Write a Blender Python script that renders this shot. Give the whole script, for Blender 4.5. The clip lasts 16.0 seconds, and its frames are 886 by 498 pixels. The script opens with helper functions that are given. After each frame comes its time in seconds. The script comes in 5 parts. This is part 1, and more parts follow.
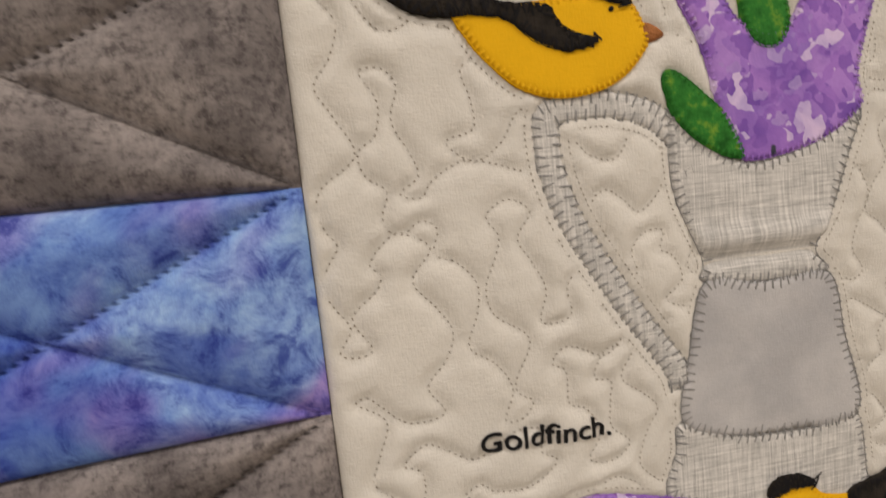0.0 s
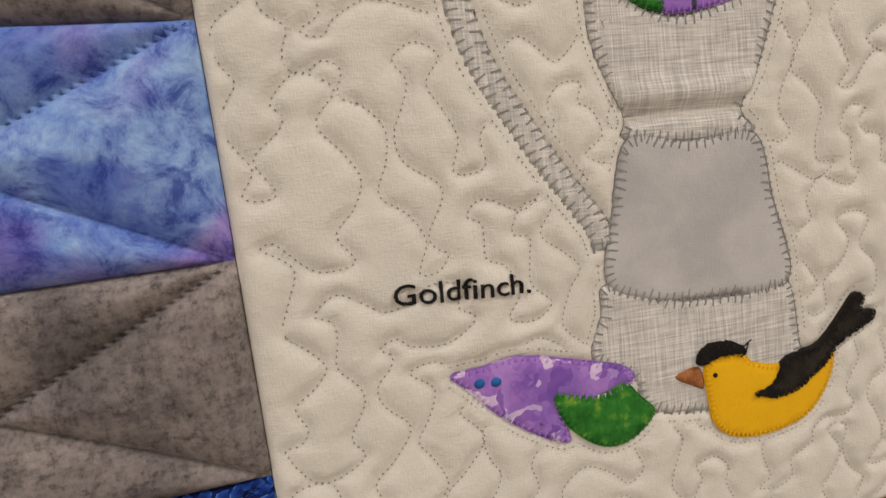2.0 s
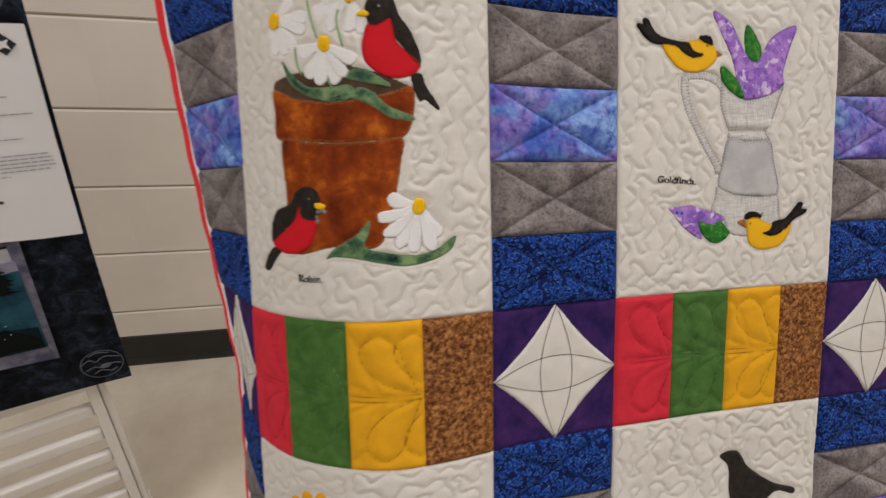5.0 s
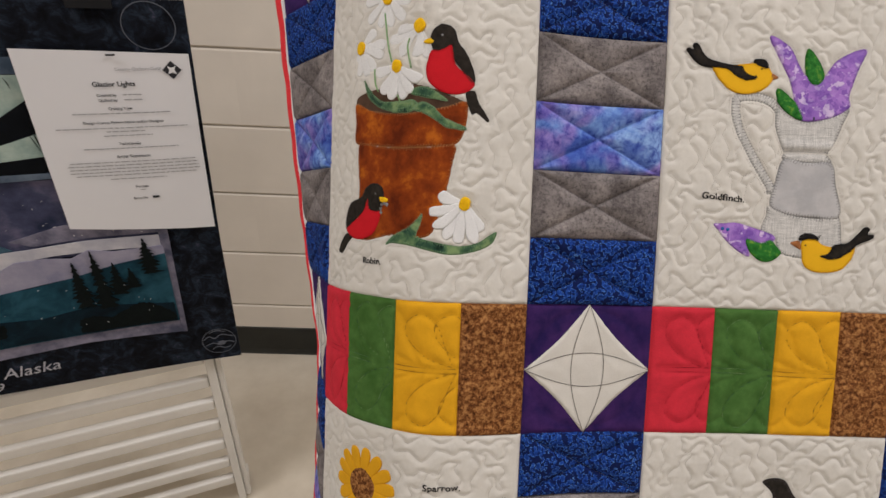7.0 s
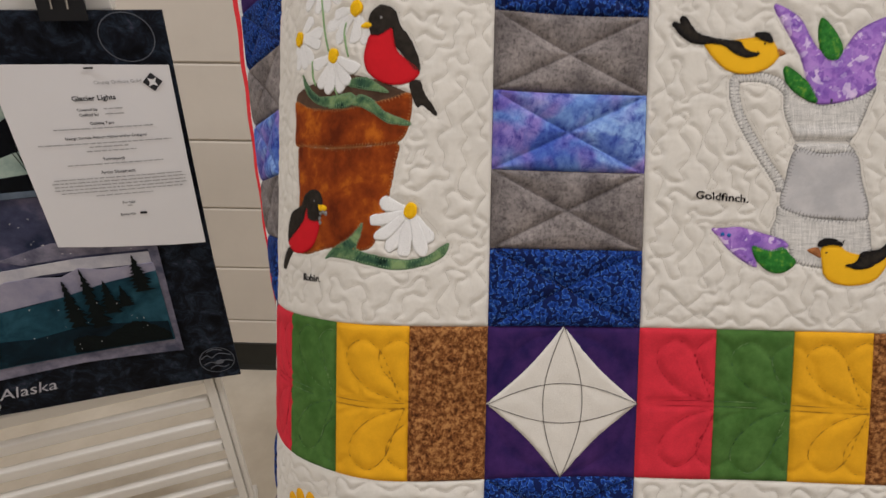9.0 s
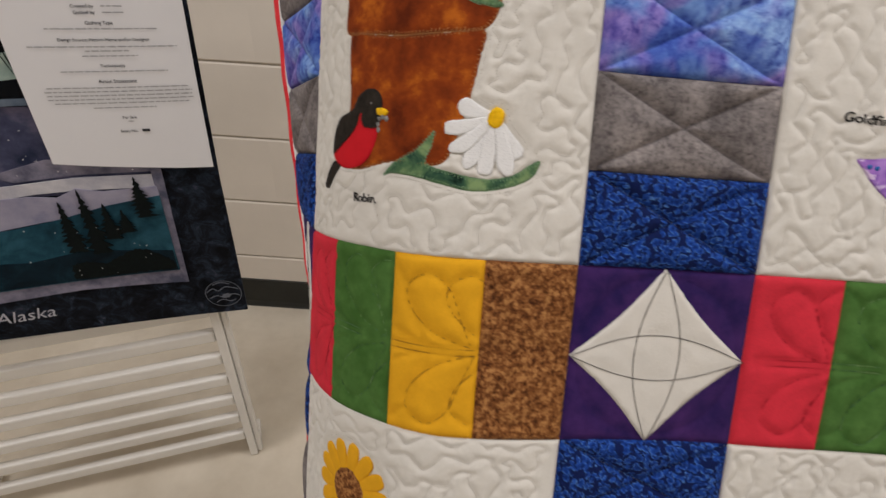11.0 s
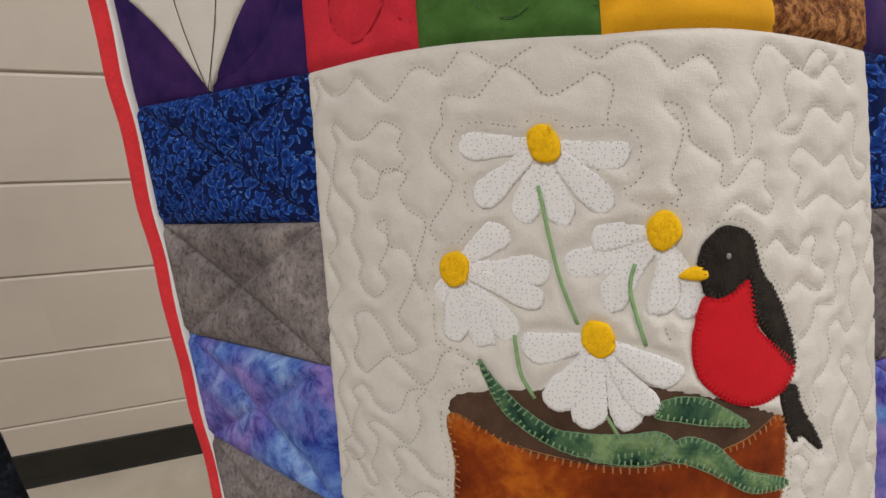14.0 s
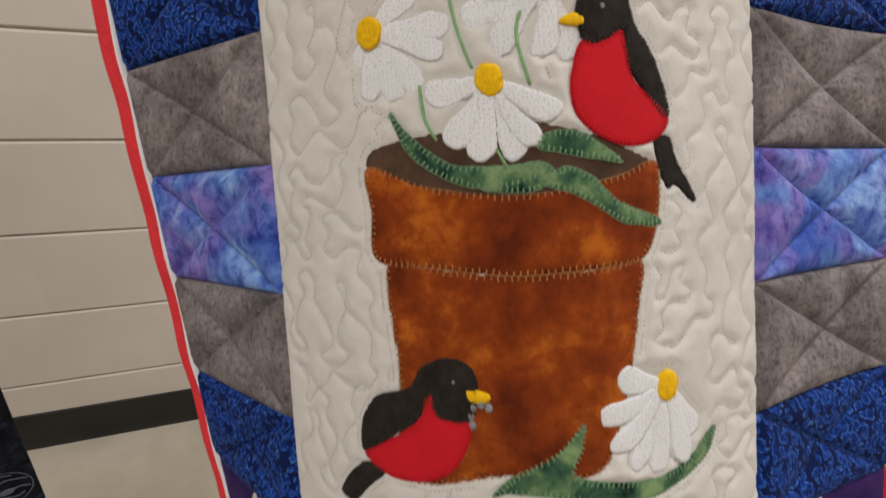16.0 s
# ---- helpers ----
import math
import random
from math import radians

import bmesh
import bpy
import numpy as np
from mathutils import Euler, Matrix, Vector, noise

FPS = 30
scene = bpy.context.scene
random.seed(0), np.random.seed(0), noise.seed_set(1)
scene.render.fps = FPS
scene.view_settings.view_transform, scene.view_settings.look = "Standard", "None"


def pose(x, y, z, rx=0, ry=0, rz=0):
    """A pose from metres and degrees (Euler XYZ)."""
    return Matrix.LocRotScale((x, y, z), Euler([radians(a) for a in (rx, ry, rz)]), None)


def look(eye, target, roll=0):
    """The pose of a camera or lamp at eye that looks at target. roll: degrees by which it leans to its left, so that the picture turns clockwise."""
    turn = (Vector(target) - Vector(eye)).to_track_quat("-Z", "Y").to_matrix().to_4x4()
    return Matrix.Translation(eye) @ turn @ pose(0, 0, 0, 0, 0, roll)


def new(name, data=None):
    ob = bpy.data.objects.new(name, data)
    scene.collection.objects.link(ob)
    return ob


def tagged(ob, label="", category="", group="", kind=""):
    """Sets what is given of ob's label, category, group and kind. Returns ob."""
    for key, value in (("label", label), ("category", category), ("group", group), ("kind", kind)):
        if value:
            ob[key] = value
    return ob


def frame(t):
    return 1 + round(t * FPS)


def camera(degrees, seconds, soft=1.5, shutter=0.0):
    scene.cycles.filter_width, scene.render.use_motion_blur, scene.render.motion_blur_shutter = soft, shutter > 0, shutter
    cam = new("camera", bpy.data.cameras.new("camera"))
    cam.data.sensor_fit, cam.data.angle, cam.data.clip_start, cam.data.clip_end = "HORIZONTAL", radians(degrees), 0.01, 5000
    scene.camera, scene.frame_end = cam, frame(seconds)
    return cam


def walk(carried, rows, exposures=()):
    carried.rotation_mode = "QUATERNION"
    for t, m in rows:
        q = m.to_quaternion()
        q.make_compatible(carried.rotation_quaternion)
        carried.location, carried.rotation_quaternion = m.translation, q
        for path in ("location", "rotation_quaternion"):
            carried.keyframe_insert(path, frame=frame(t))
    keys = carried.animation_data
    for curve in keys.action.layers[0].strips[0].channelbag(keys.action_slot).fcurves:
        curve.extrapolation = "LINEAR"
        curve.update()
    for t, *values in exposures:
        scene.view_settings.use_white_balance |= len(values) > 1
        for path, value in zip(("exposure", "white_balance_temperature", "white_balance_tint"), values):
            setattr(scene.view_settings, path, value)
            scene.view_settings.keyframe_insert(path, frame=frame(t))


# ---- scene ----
import collections

from mathutils import kdtree

EXPOSURES = [(0.0, -0.15, 6900, 13), (3.2, -0.1, 6900, 13), (4.6, -0.06, 6350, 13), (16.0, -0.06, 6300, 12)]
cam = camera(81.68, 16.0, 1.5, 0.5)
ROWS = [
    (0, -0.0283, -0.0745, 1.2709, 56.91, -0.38, -13.47),
    (0.5, -0.0213, -0.0809, 1.2629, 55.92, 0.06, -13.47),
    (1, -0.0177, -0.0862, 1.2571, 55.72, 0.11, -13.85),
    (1.5, -0.0125, -0.0910, 1.2469, 56.23, 0.07, -14.34),
    (2, -0.0125, -0.0954, 1.2416, 56.08, 0.25, -14.27),
    (2.5, -0.0160, -0.0993, 1.2404, 55.98, 0.21, -14.23),
    (3, -0.0171, -0.1047, 1.2400, 56.14, -0.06, -14.52),
    (3.5, -0.0395, -0.1215, 1.2573, 54.12, -1.00, -14.33),
    (4, -0.1002, -0.1784, 1.2817, 54.48, -2.73, -13.18),
    (4.5, -0.1847, -0.2575, 1.2984, 56.66, -4.10, -13.21),
    (5, -0.2497, -0.3051, 1.3105, 57.84, -5.02, -13.13),
    (5.2, -0.2613, -0.3175, 1.3152, 58.17, -4.90, -12.96),
    (7.3, -0.2063, -0.3650, 1.3196, 60.08, -2.33, 0.51),
    (7.5, -0.2018, -0.3652, 1.3240, 60.18, -2.03, 0.94),
    (8, -0.1888, -0.3574, 1.3272, 61.07, -1.55, 1.57),
    (8.3, -0.1800, -0.3447, 1.3241, 61.31, -1.26, 1.89),
    (8.5, -0.1746, -0.3376, 1.3172, 61.51, -1.01, 1.87),
    (9, -0.1576, -0.3176, 1.2940, 61.32, -0.37, 1.72),
    (9.2, -0.1577, -0.3144, 1.2846, 61.26, -0.33, 1.70),
    (11.3, -0.2337, -0.2540, 1.2514, 55.00, -3.86, 2.37),
    (11.5, -0.2623, -0.2324, 1.2640, 55.61, -4.64, 1.40),
    (12, -0.3120, -0.1667, 1.2742, 57.29, -5.54, -3.37),
    (12.5, -0.3309, -0.1189, 1.2960, 58.95, -5.14, -10.23),
    (13, -0.3264, -0.0745, 1.3148, 59.82, -5.55, -17.13),
    (13.5, -0.3247, -0.0486, 1.3221, 60.68, -6.29, -19.68),
    (14, -0.3250, -0.0469, 1.3261, 60.59, -6.37, -20.62),
    (14.5, -0.3247, -0.0569, 1.3142, 61.58, -6.77, -21.34),
    (15, -0.3140, -0.0725, 1.2988, 61.26, -6.61, -21.90),
    (15.5, -0.3107, -0.0891, 1.2889, 60.82, -6.46, -21.45),
    (16, -0.3135, -0.1085, 1.2745, 60.11, -6.74, -20.84),
]
walk(cam, [(t, pose(x, y, z, rx, ry, rz)) for t, x, y, z, rx, ry, rz in ROWS], EXPOSURES)

# ---- light: ceiling panels of a school hall ----
world = bpy.data.worlds.new("hall_world")
world.use_nodes = True
scene.world = world
world.node_tree.nodes["Background"].inputs[0].default_value = (1.0, 0.95, 0.88, 1)
world.node_tree.nodes["Background"].inputs[1].default_value = 0.02


def ceiling_lamp(x, y, watts):
    lamp = bpy.data.lights.new("ceiling_lamp", "AREA")
    lamp.shape, lamp.size, lamp.size_y, lamp.energy, lamp.color = "RECTANGLE", 1.2, 0.5, watts, (1.0, 0.965, 0.93)
    new("ceiling_lamp", lamp).matrix_world = pose(x, y, 3.12)


for lx, ly, watts in ((-1.7, -0.6, 38), (1.5, -0.1, 43), (-0.6, -2.9, 17), (2.6, -2.6, 17)):
    ceiling_lamp(lx, ly, watts)


# ---- materials ----
def nodes_of(name, rough=0.9, metal=0.0):
    m = bpy.data.materials.new(name)
    m.use_nodes = True
    t = m.node_tree
    b = t.nodes["Principled BSDF"]
    b.inputs["Roughness"].default_value, b.inputs["Metallic"].default_value = rough, metal
    b.inputs["Specular IOR Level"].default_value = 0.15
    c = t.nodes.new("ShaderNodeTexCoord")
    return m, t, b, c.outputs["Object"]


def noise_node(t, co, scale, detail=4.0, rough=0.6, distort=0.0):
    n = t.nodes.new("ShaderNodeTexNoise")
    n.inputs["Scale"].default_value, n.inputs["Detail"].default_value = scale, detail
    n.inputs["Roughness"].default_value, n.inputs["Distortion"].default_value = rough, distort
    t.links.new(co, n.inputs["Vector"])
    return n.outputs["Fac"]


def ramp_node(t, fac, stops):
    r = t.nodes.new("ShaderNodeValToRGB")
    e = r.color_ramp.elements
    for k, (p, c) in enumerate(stops):
        s = e[k] if k < 2 else e.new(p)
        s.position, s.color = p, (*c, 1)
    t.links.new(fac, r.inputs["Fac"])
    return r.outputs["Color"]


def mix_node(t, fac, a, b, kind="MIX"):
    m = t.nodes.new("ShaderNodeMix")
    m.data_type, m.blend_type = "RGBA", kind
    for key, v in ((0, fac), (6, a), (7, b)):
        if isinstance(v, (int, float)):
            m.inputs[key].default_value = v
        elif isinstance(v, tuple):
            m.inputs[key].default_value = (*v, 1)
        else:
            t.links.new(v, m.inputs[key])
    return m.outputs[2]


def bump_node(t, b, height, strength, distance):
    n = t.nodes.new("ShaderNodeBump")
    n.inputs["Strength"].default_value, n.inputs["Distance"].default_value = strength, distance
    t.links.new(height, n.inputs["Height"])
    t.links.new(n.outputs["Normal"], b.inputs["Normal"])


def stretched(t, co, s):
    m = t.nodes.new("ShaderNodeMapping")
    m.inputs["Scale"].default_value = s
    t.links.new(co, m.inputs["Vector"])
    return m.outputs["Vector"]


def cotton(name, stops, scale=60.0, detail=5.0, weave=0.25, distort=0.0, fine=0.25, rough=0.92, contrast=0.62, speck=1100.0):
    """Woven cotton with a dyed mottling at two scales, and fine creases."""
    m, t, b, co = nodes_of(name, rough)
    big = noise_node(t, co, scale, detail, contrast, distort)
    col = ramp_node(t, big, stops)
    small = noise_node(t, co, speck, 3.0)
    col = mix_node(t, fine, col, ramp_node(t, small, ((0.3, (0.45, 0.45, 0.45)), (0.7, (1.0, 1.0, 1.0)))), "MULTIPLY")
    t.links.new(col, b.inputs["Base Color"])
    crease = noise_node(t, co, 120.0, 5.0, 0.65)
    weft = noise_node(t, stretched(t, co, (2500.0, 500.0, 500.0)), 1.0, 1.0)
    warp = noise_node(t, stretched(t, co, (500.0, 2500.0, 2500.0)), 1.0, 1.0)
    h = mix_node(t, 0.5, mix_node(t, 0.5, weft, warp), crease)
    bump_node(t, b, h, weave, 0.0012)
    return m


def flat(c, d=0.12):
    return ((0.3, tuple(v * (1 - d) for v in c)), (0.7, tuple(min(1, v * (1 + d)) for v in c)))


CREAM = cotton("cream_cotton", flat((0.655, 0.628, 0.575), 0.04), 40, fine=0.08, weave=0.45)
def grunge():
    """Warm grey cotton printed with worn plaster-like mottling."""
    m, t, b, co = nodes_of("grey_batik", 0.92)
    cloud = ramp_node(t, noise_node(t, co, 34.0, 5.0, 0.62, 0.3), ((0.34, (0.128, 0.114, 0.114)), (0.5, (0.205, 0.184, 0.181)), (0.66, (0.295, 0.266, 0.257))))
    wide = noise_node(t, stretched(t, co, (330.0, 560.0, 560.0)), 1.0, 7.0, 0.74)
    tall = noise_node(t, stretched(t, co, (560.0, 300.0, 300.0)), 1.0, 7.0, 0.74)
    worn = ramp_node(t, mix_node(t, 0.5, wide, tall), ((0.40, (0.36, 0.34, 0.35)), (0.48, (0.88, 0.87, 0.87)), (0.58, (1.20, 1.18, 1.17))))
    col = mix_node(t, 0.85, cloud, worn, "MULTIPLY")
    blot = ramp_node(t, noise_node(t, co, 150.0, 10.0, 0.85), ((0.41, (0.42, 0.40, 0.42)), (0.49, (1.0, 1.0, 1.0))))
    t.links.new(mix_node(t, 0.55, col, blot, "MULTIPLY"), b.inputs["Base Color"])
    bump_node(t, b, mix_node(t, 0.5, wide, noise_node(t, co, 120.0, 5.0, 0.65)), 0.28, 0.0012)
    return m


def batik():
    """Blue cotton with pale and violet dye clouds and fine dark dye veins."""
    m, t, b, co = nodes_of("blue_violet_batik", 0.92)
    tone = ramp_node(t, noise_node(t, co, 26.0, 4.0, 0.55, 0.4), ((0.36, (0.065, 0.125, 0.46)), (0.46, (0.145, 0.27, 0.63)), (0.55, (0.255, 0.41, 0.73)), (0.64, (0.10, 0.18, 0.54))))
    where = ramp_node(t, noise_node(t, co, 19.0, 3.0, 0.5, 0.6), ((0.44, (0, 0, 0)), (0.56, (1, 1, 1))))
    violet = ramp_node(t, noise_node(t, co, 60.0, 4.0, 0.6), ((0.35, (0.135, 0.105, 0.40)), (0.65, (0.285, 0.225, 0.58))))
    col = mix_node(t, where, tone, violet)
    vein = ramp_node(t, noise_node(t, co, 105.0, 10.0, 0.78, 0.5), ((0.38, (0.22, 0.24, 0.52)), (0.48, (0.80, 0.81, 0.92)), (0.60, (1.25, 1.2, 1.06))))
    col = mix_node(t, 0.9, col, vein, "MULTIPLY")
    bloom = ramp_node(t, noise_node(t, co, 210.0, 6.0, 0.7), ((0.40, (0.66, 0.68, 0.82)), (0.55, (1.05, 1.05, 1.02))))
    t.links.new(mix_node(t, 0.6, col, bloom, "MULTIPLY"), b.inputs["Base Color"])
    weft = noise_node(t, stretched(t, co, (2500.0, 500.0, 500.0)), 1.0, 1.0)
    bump_node(t, b, mix_node(t, 0.6, weft, noise_node(t, co, 120.0, 5.0, 0.65)), 0.25, 0.0012)
    return m


GREY = grunge()
SKY = batik()
PURPLE = cotton("dark_purple_cotton", ((0.35, (0.018, 0.009, 0.075)), (0.7, (0.06, 0.02, 0.12))), 60, 6)
RED = cotton("red_cotton", flat((0.62, 0.03, 0.05), 0.12), 70, fine=0.3)
# the red cotton again, brightened for light falling on the side bindings
LITRED = cotton("lit_red_cotton", flat((0.76, 0.045, 0.055), 0.1), 90, fine=0.3, weave=0.5)
GREEN = cotton("green_cotton", ((0.35, (0.045, 0.12, 0.022)), (0.7, (0.085, 0.19, 0.045))), 80, 7)
YELLOW = cotton("golden_yellow_cotton", flat((0.72, 0.36, 0.012), 0.08), 60, fine=0.15)
BROWN = cotton("brown_mottled_batik", ((0.38, (0.055, 0.017, 0.006)), (0.49, (0.20, 0.072, 0.020)), (0.60, (0.46, 0.22, 0.075))), 310, 7, contrast=0.76)
CLAY = cotton("terracotta_hand_dyed_cotton", ((0.34, (0.105, 0.016, 0.003)), (0.49, (0.215, 0.036, 0.005)), (0.56, (0.28, 0.054, 0.006)), (0.65, (0.47, 0.120, 0.010))), 44, 9, fine=0.16, weave=0.2, distort=0.12, contrast=0.68)
SOIL = cotton("dark_brown_cotton", flat((0.082, 0.047, 0.030), 0.35), 90)
BLACKFELT = cotton("black_cotton", flat((0.024, 0.0195, 0.0155), 0.45), 200, weave=0.7)
BREAST = cotton("scarlet_cotton", flat((0.56, 0.012, 0.02), 0.08), 60, fine=0.15)
BEAK = cotton("yellow_thread", flat((0.88, 0.52, 0.008), 0.12), 500, weave=0.6, fine=0.1)
BEAKB = cotton("orange_brown_thread", flat((0.36, 0.14, 0.05), 0.25), 500, weave=0.8)
FINCH = cotton("bright_yellow_cotton", flat((0.80, 0.44, 0.012), 0.05), 60, fine=0.08)
LEAF = cotton("green_batik", ((0.36, (0.006, 0.020, 0.013)), (0.43, (0.032, 0.085, 0.052)), (0.51, (0.085, 0.17, 0.080)), (0.62, (0.23, 0.34, 0.15))), 62, 6, contrast=0.62, distort=0.6)
LEAFBRIGHT = cotton("bright_green_batik", ((0.3, (0.012, 0.10, 0.014)), (0.55, (0.03, 0.20, 0.03)), (0.72, (0.20, 0.36, 0.04))), 260, 5)


def lilac_print():
    """Lilac cotton printed with overlapping brushed petals and a few dark spots."""
    m, t, b, co = nodes_of("lilac_print_cotton", 0.92)
    warp = t.nodes.new("ShaderNodeTexNoise")
    warp.inputs["Scale"].default_value, warp.inputs["Detail"].default_value = 130.0, 2.0
    t.links.new(co, warp.inputs["Vector"])
    moved = t.nodes.new("ShaderNodeVectorMath")
    moved.operation = "MULTIPLY_ADD"
    t.links.new(warp.outputs["Color"], moved.inputs[0])
    moved.inputs[1].default_value = (0.026, 0.026, 0.026)
    t.links.new(co, moved.inputs[2])
    v = t.nodes.new("ShaderNodeTexVoronoi")
    v.inputs["Scale"].default_value = 185.0
    t.links.new(moved.outputs[0], v.inputs["Vector"])
    patch = ramp_node(t, v.outputs["Color"], ((0.15, (0.22, 0.105, 0.43)), (0.38, (0.33, 0.165, 0.54)), (0.58, (0.40, 0.23, 0.60)), (0.68, (0.29, 0.15, 0.52)), (0.78, (0.64, 0.52, 0.75))))
    soft = ramp_node(t, noise_node(t, co, 85.0, 4.0, 0.6, 0.5), ((0.36, (0.62, 0.56, 0.80)), (0.6, (1.1, 1.05, 1.05))))
    col = mix_node(t, 0.7, patch, soft, "MULTIPLY")
    spot = ramp_node(t, noise_node(t, co, 138.0, 1.0, 0.5), ((0.25, (1, 1, 1)), (0.28, (0, 0, 0))))
    col = mix_node(t, spot, col, (0.05, 0.055, 0.075))
    t.links.new(col, b.inputs["Base Color"])
    bump_node(t, b, noise_node(t, co, 220.0, 5.0, 0.65), 0.3, 0.001)
    return m


LILAC = lilac_print()
WHITE = cotton("white_cotton", flat((0.78, 0.78, 0.775), 0.03), 60, fine=0.05, weave=0.5)
BACKING = cotton("backing_cotton", flat((0.7, 0.66, 0.58), 0.05), 60)
# cream stitches, their colour darkened to stand in for shaded needle holes
SHADETHREAD = cotton("shaded_cream_thread", flat((0.27, 0.23, 0.18), 0.1), 300, weave=0.1)
GREYTHREAD = cotton("grey_thread", flat((0.27, 0.265, 0.26), 0.2), 300, weave=0.1)
DARKTHREAD = cotton("dark_thread", flat((0.07, 0.06, 0.06), 0.15), 300, weave=0.1)
BLACKTHREAD = cotton("black_thread", flat((0.012, 0.011, 0.012), 0.2), 300, weave=0.1)
TANTHREAD = cotton("tan_thread", flat((0.40, 0.175, 0.06), 0.15), 300, weave=0.1)
PALEGREEN = cotton("pale_green_thread", flat((0.26, 0.42, 0.2), 0.15), 300, weave=0.1)
PALETHREAD = cotton("pale_grey_thread", flat((0.53, 0.53, 0.54), 0.15), 300, weave=0.1)
LEAFTHREAD = cotton("leaf_green_thread", flat((0.19, 0.31, 0.17), 0.2), 300, weave=0.1)
GOLDTHREAD = cotton("gold_brown_thread", flat((0.30, 0.15, 0.02), 0.15), 300, weave=0.1)
WINETHREAD = cotton("wine_thread", flat((0.40, 0.016, 0.03), 0.15), 300, weave=0.1)
RINGTHREAD = cotton("slate_thread", flat((0.13, 0.14, 0.17), 0.2), 300, weave=0.1)
ROBINTHREAD = cotton("brown_black_thread", flat((0.036, 0.031, 0.027), 0.2), 300, weave=0.1)
BLUETHREAD = cotton("blue_thread", flat((0.02, 0.12, 0.36), 0.15), 300, weave=0.1)


def curl_print():
    """Dark blue cotton printed with small overlapping petals, each with a pale curled rim."""
    m, t, b, co = nodes_of("dark_blue_curl_print", 0.9)
    warp = t.nodes.new("ShaderNodeTexNoise")
    warp.inputs["Scale"].default_value, warp.inputs["Detail"].default_value = 260.0, 1.0
    t.links.new(co, warp.inputs["Vector"])
    moved = t.nodes.new("ShaderNodeVectorMath")
    moved.operation = "MULTIPLY_ADD"
    t.links.new(warp.outputs["Color"], moved.inputs[0])
    moved.inputs[1].default_value = (0.0035, 0.0035, 0.0035)
    t.links.new(co, moved.inputs[2])

    def vec(kind, a, c):
        n = t.nodes.new("ShaderNodeVectorMath")
        n.operation = kind
        for k, x in enumerate((a, c)):
            if isinstance(x, tuple):
                n.inputs[k].default_value = x
            else:
                t.links.new(x, n.inputs[k])
        return n

    v = t.nodes.new("ShaderNodeTexVoronoi")
    v.inputs["Scale"].default_value = 290.0
    t.links.new(moved.outputs[0], v.inputs["Vector"])
    local = vec("MULTIPLY", vec("SUBTRACT", moved.outputs[0], v.outputs["Position"]).outputs[0], (290.0, 290.0, 290.0))
    aim = vec("MULTIPLY", vec("SUBTRACT", v.outputs["Color"], (0.5, 0.5, 0.5)).outputs[0], (0.9, 0.9, 0.9))
    far = vec("DISTANCE", local.outputs[0], aim.outputs[0]).outputs["Value"]
    petals = ramp_node(t, far, ((0.10, (0.003, 0.012, 0.08)), (0.46, (0.006, 0.032, 0.20)), (0.64, (0.018, 0.085, 0.39)), (0.695, (0.11, 0.25, 0.56)), (0.73, (0.003, 0.012, 0.08)), (0.95, (0.003, 0.009, 0.06))))
    quiet = ramp_node(t, far, ((0.10, (0.003, 0.012, 0.08)), (0.66, (0.011, 0.056, 0.30)), (0.75, (0.003, 0.010, 0.07))))
    gate = ramp_node(t, noise_node(t, co, 620.0, 1.0), ((0.43, (0, 0, 0)), (0.51, (1, 1, 1))))
    t.links.new(mix_node(t, gate, quiet, petals), b.inputs["Base Color"])
    bump_node(t, b, noise_node(t, co, 400.0, 4.0), 0.3, 0.001)
    return m


NAVY = curl_print()


def linen():
    """Pale grey cotton with a printed cross weave."""
    m, t, b, co = nodes_of("grey_crossweave_cotton", 0.92)
    a = noise_node(t, stretched(t, co, (2600.0, 90.0, 90.0)), 1.0, 2.0)
    c = noise_node(t, stretched(t, co, (90.0, 1500.0, 2600.0)), 1.0, 2.0)
    col = ramp_node(t, mix_node(t, 0.5, a, c), ((0.36, (0.34, 0.335, 0.325)), (0.5, (0.53, 0.52, 0.50)), (0.64, (0.73, 0.71, 0.68))))
    t.links.new(col, b.inputs["Base Color"])
    bump_node(t, b, noise_node(t, co, 150.0, 5.0), 0.2, 0.001)
    return m


LINEN = linen()
PALEGREY = cotton("pale_grey_cotton", ((0.35, (0.41, 0.405, 0.415)), (0.65, (0.53, 0.52, 0.52))), 45, 6, fine=0.08)


def plain(name, stops, scale, rough, bump=0.1, size=0.002, detail=5.0, metal=0.0):
    m, t, b, co = nodes_of(name, rough, metal)
    n = noise_node(t, co, scale, detail)
    t.links.new(ramp_node(t, n, stops), b.inputs["Base Color"])
    bump_node(t, b, noise_node(t, co, scale * 9, 4.0), bump, size)
    return m


WALLPAINT = plain("beige_wall_paint", flat((0.655, 0.60, 0.53), 0.06), 3.0, 0.6, 0.25, 0.002)
MORTAR = plain("painted_joint", flat((0.46, 0.415, 0.355), 0.06), 6.0, 0.7)
FLOORMAT = plain("cream_floor_tile", ((0.3, (0.50, 0.44, 0.35)), (0.7, (0.66, 0.60, 0.50))), 5.0, 0.42, 0.05, 0.001, 8.0)
COVE = plain("dark_vinyl_base", flat((0.028, 0.028, 0.024), 0.2), 8.0, 0.5)
CEILMAT = plain("white_ceiling", flat((0.75, 0.73, 0.7), 0.03), 6.0, 0.9)
RACKPAINT = plain("white_enamel", flat((0.72, 0.70, 0.66), 0.04), 9.0, 0.45, 0.08)
PAPER = plain("white_paper", flat((0.72, 0.72, 0.745), 0.015), 9.0, 0.7, 0.05)
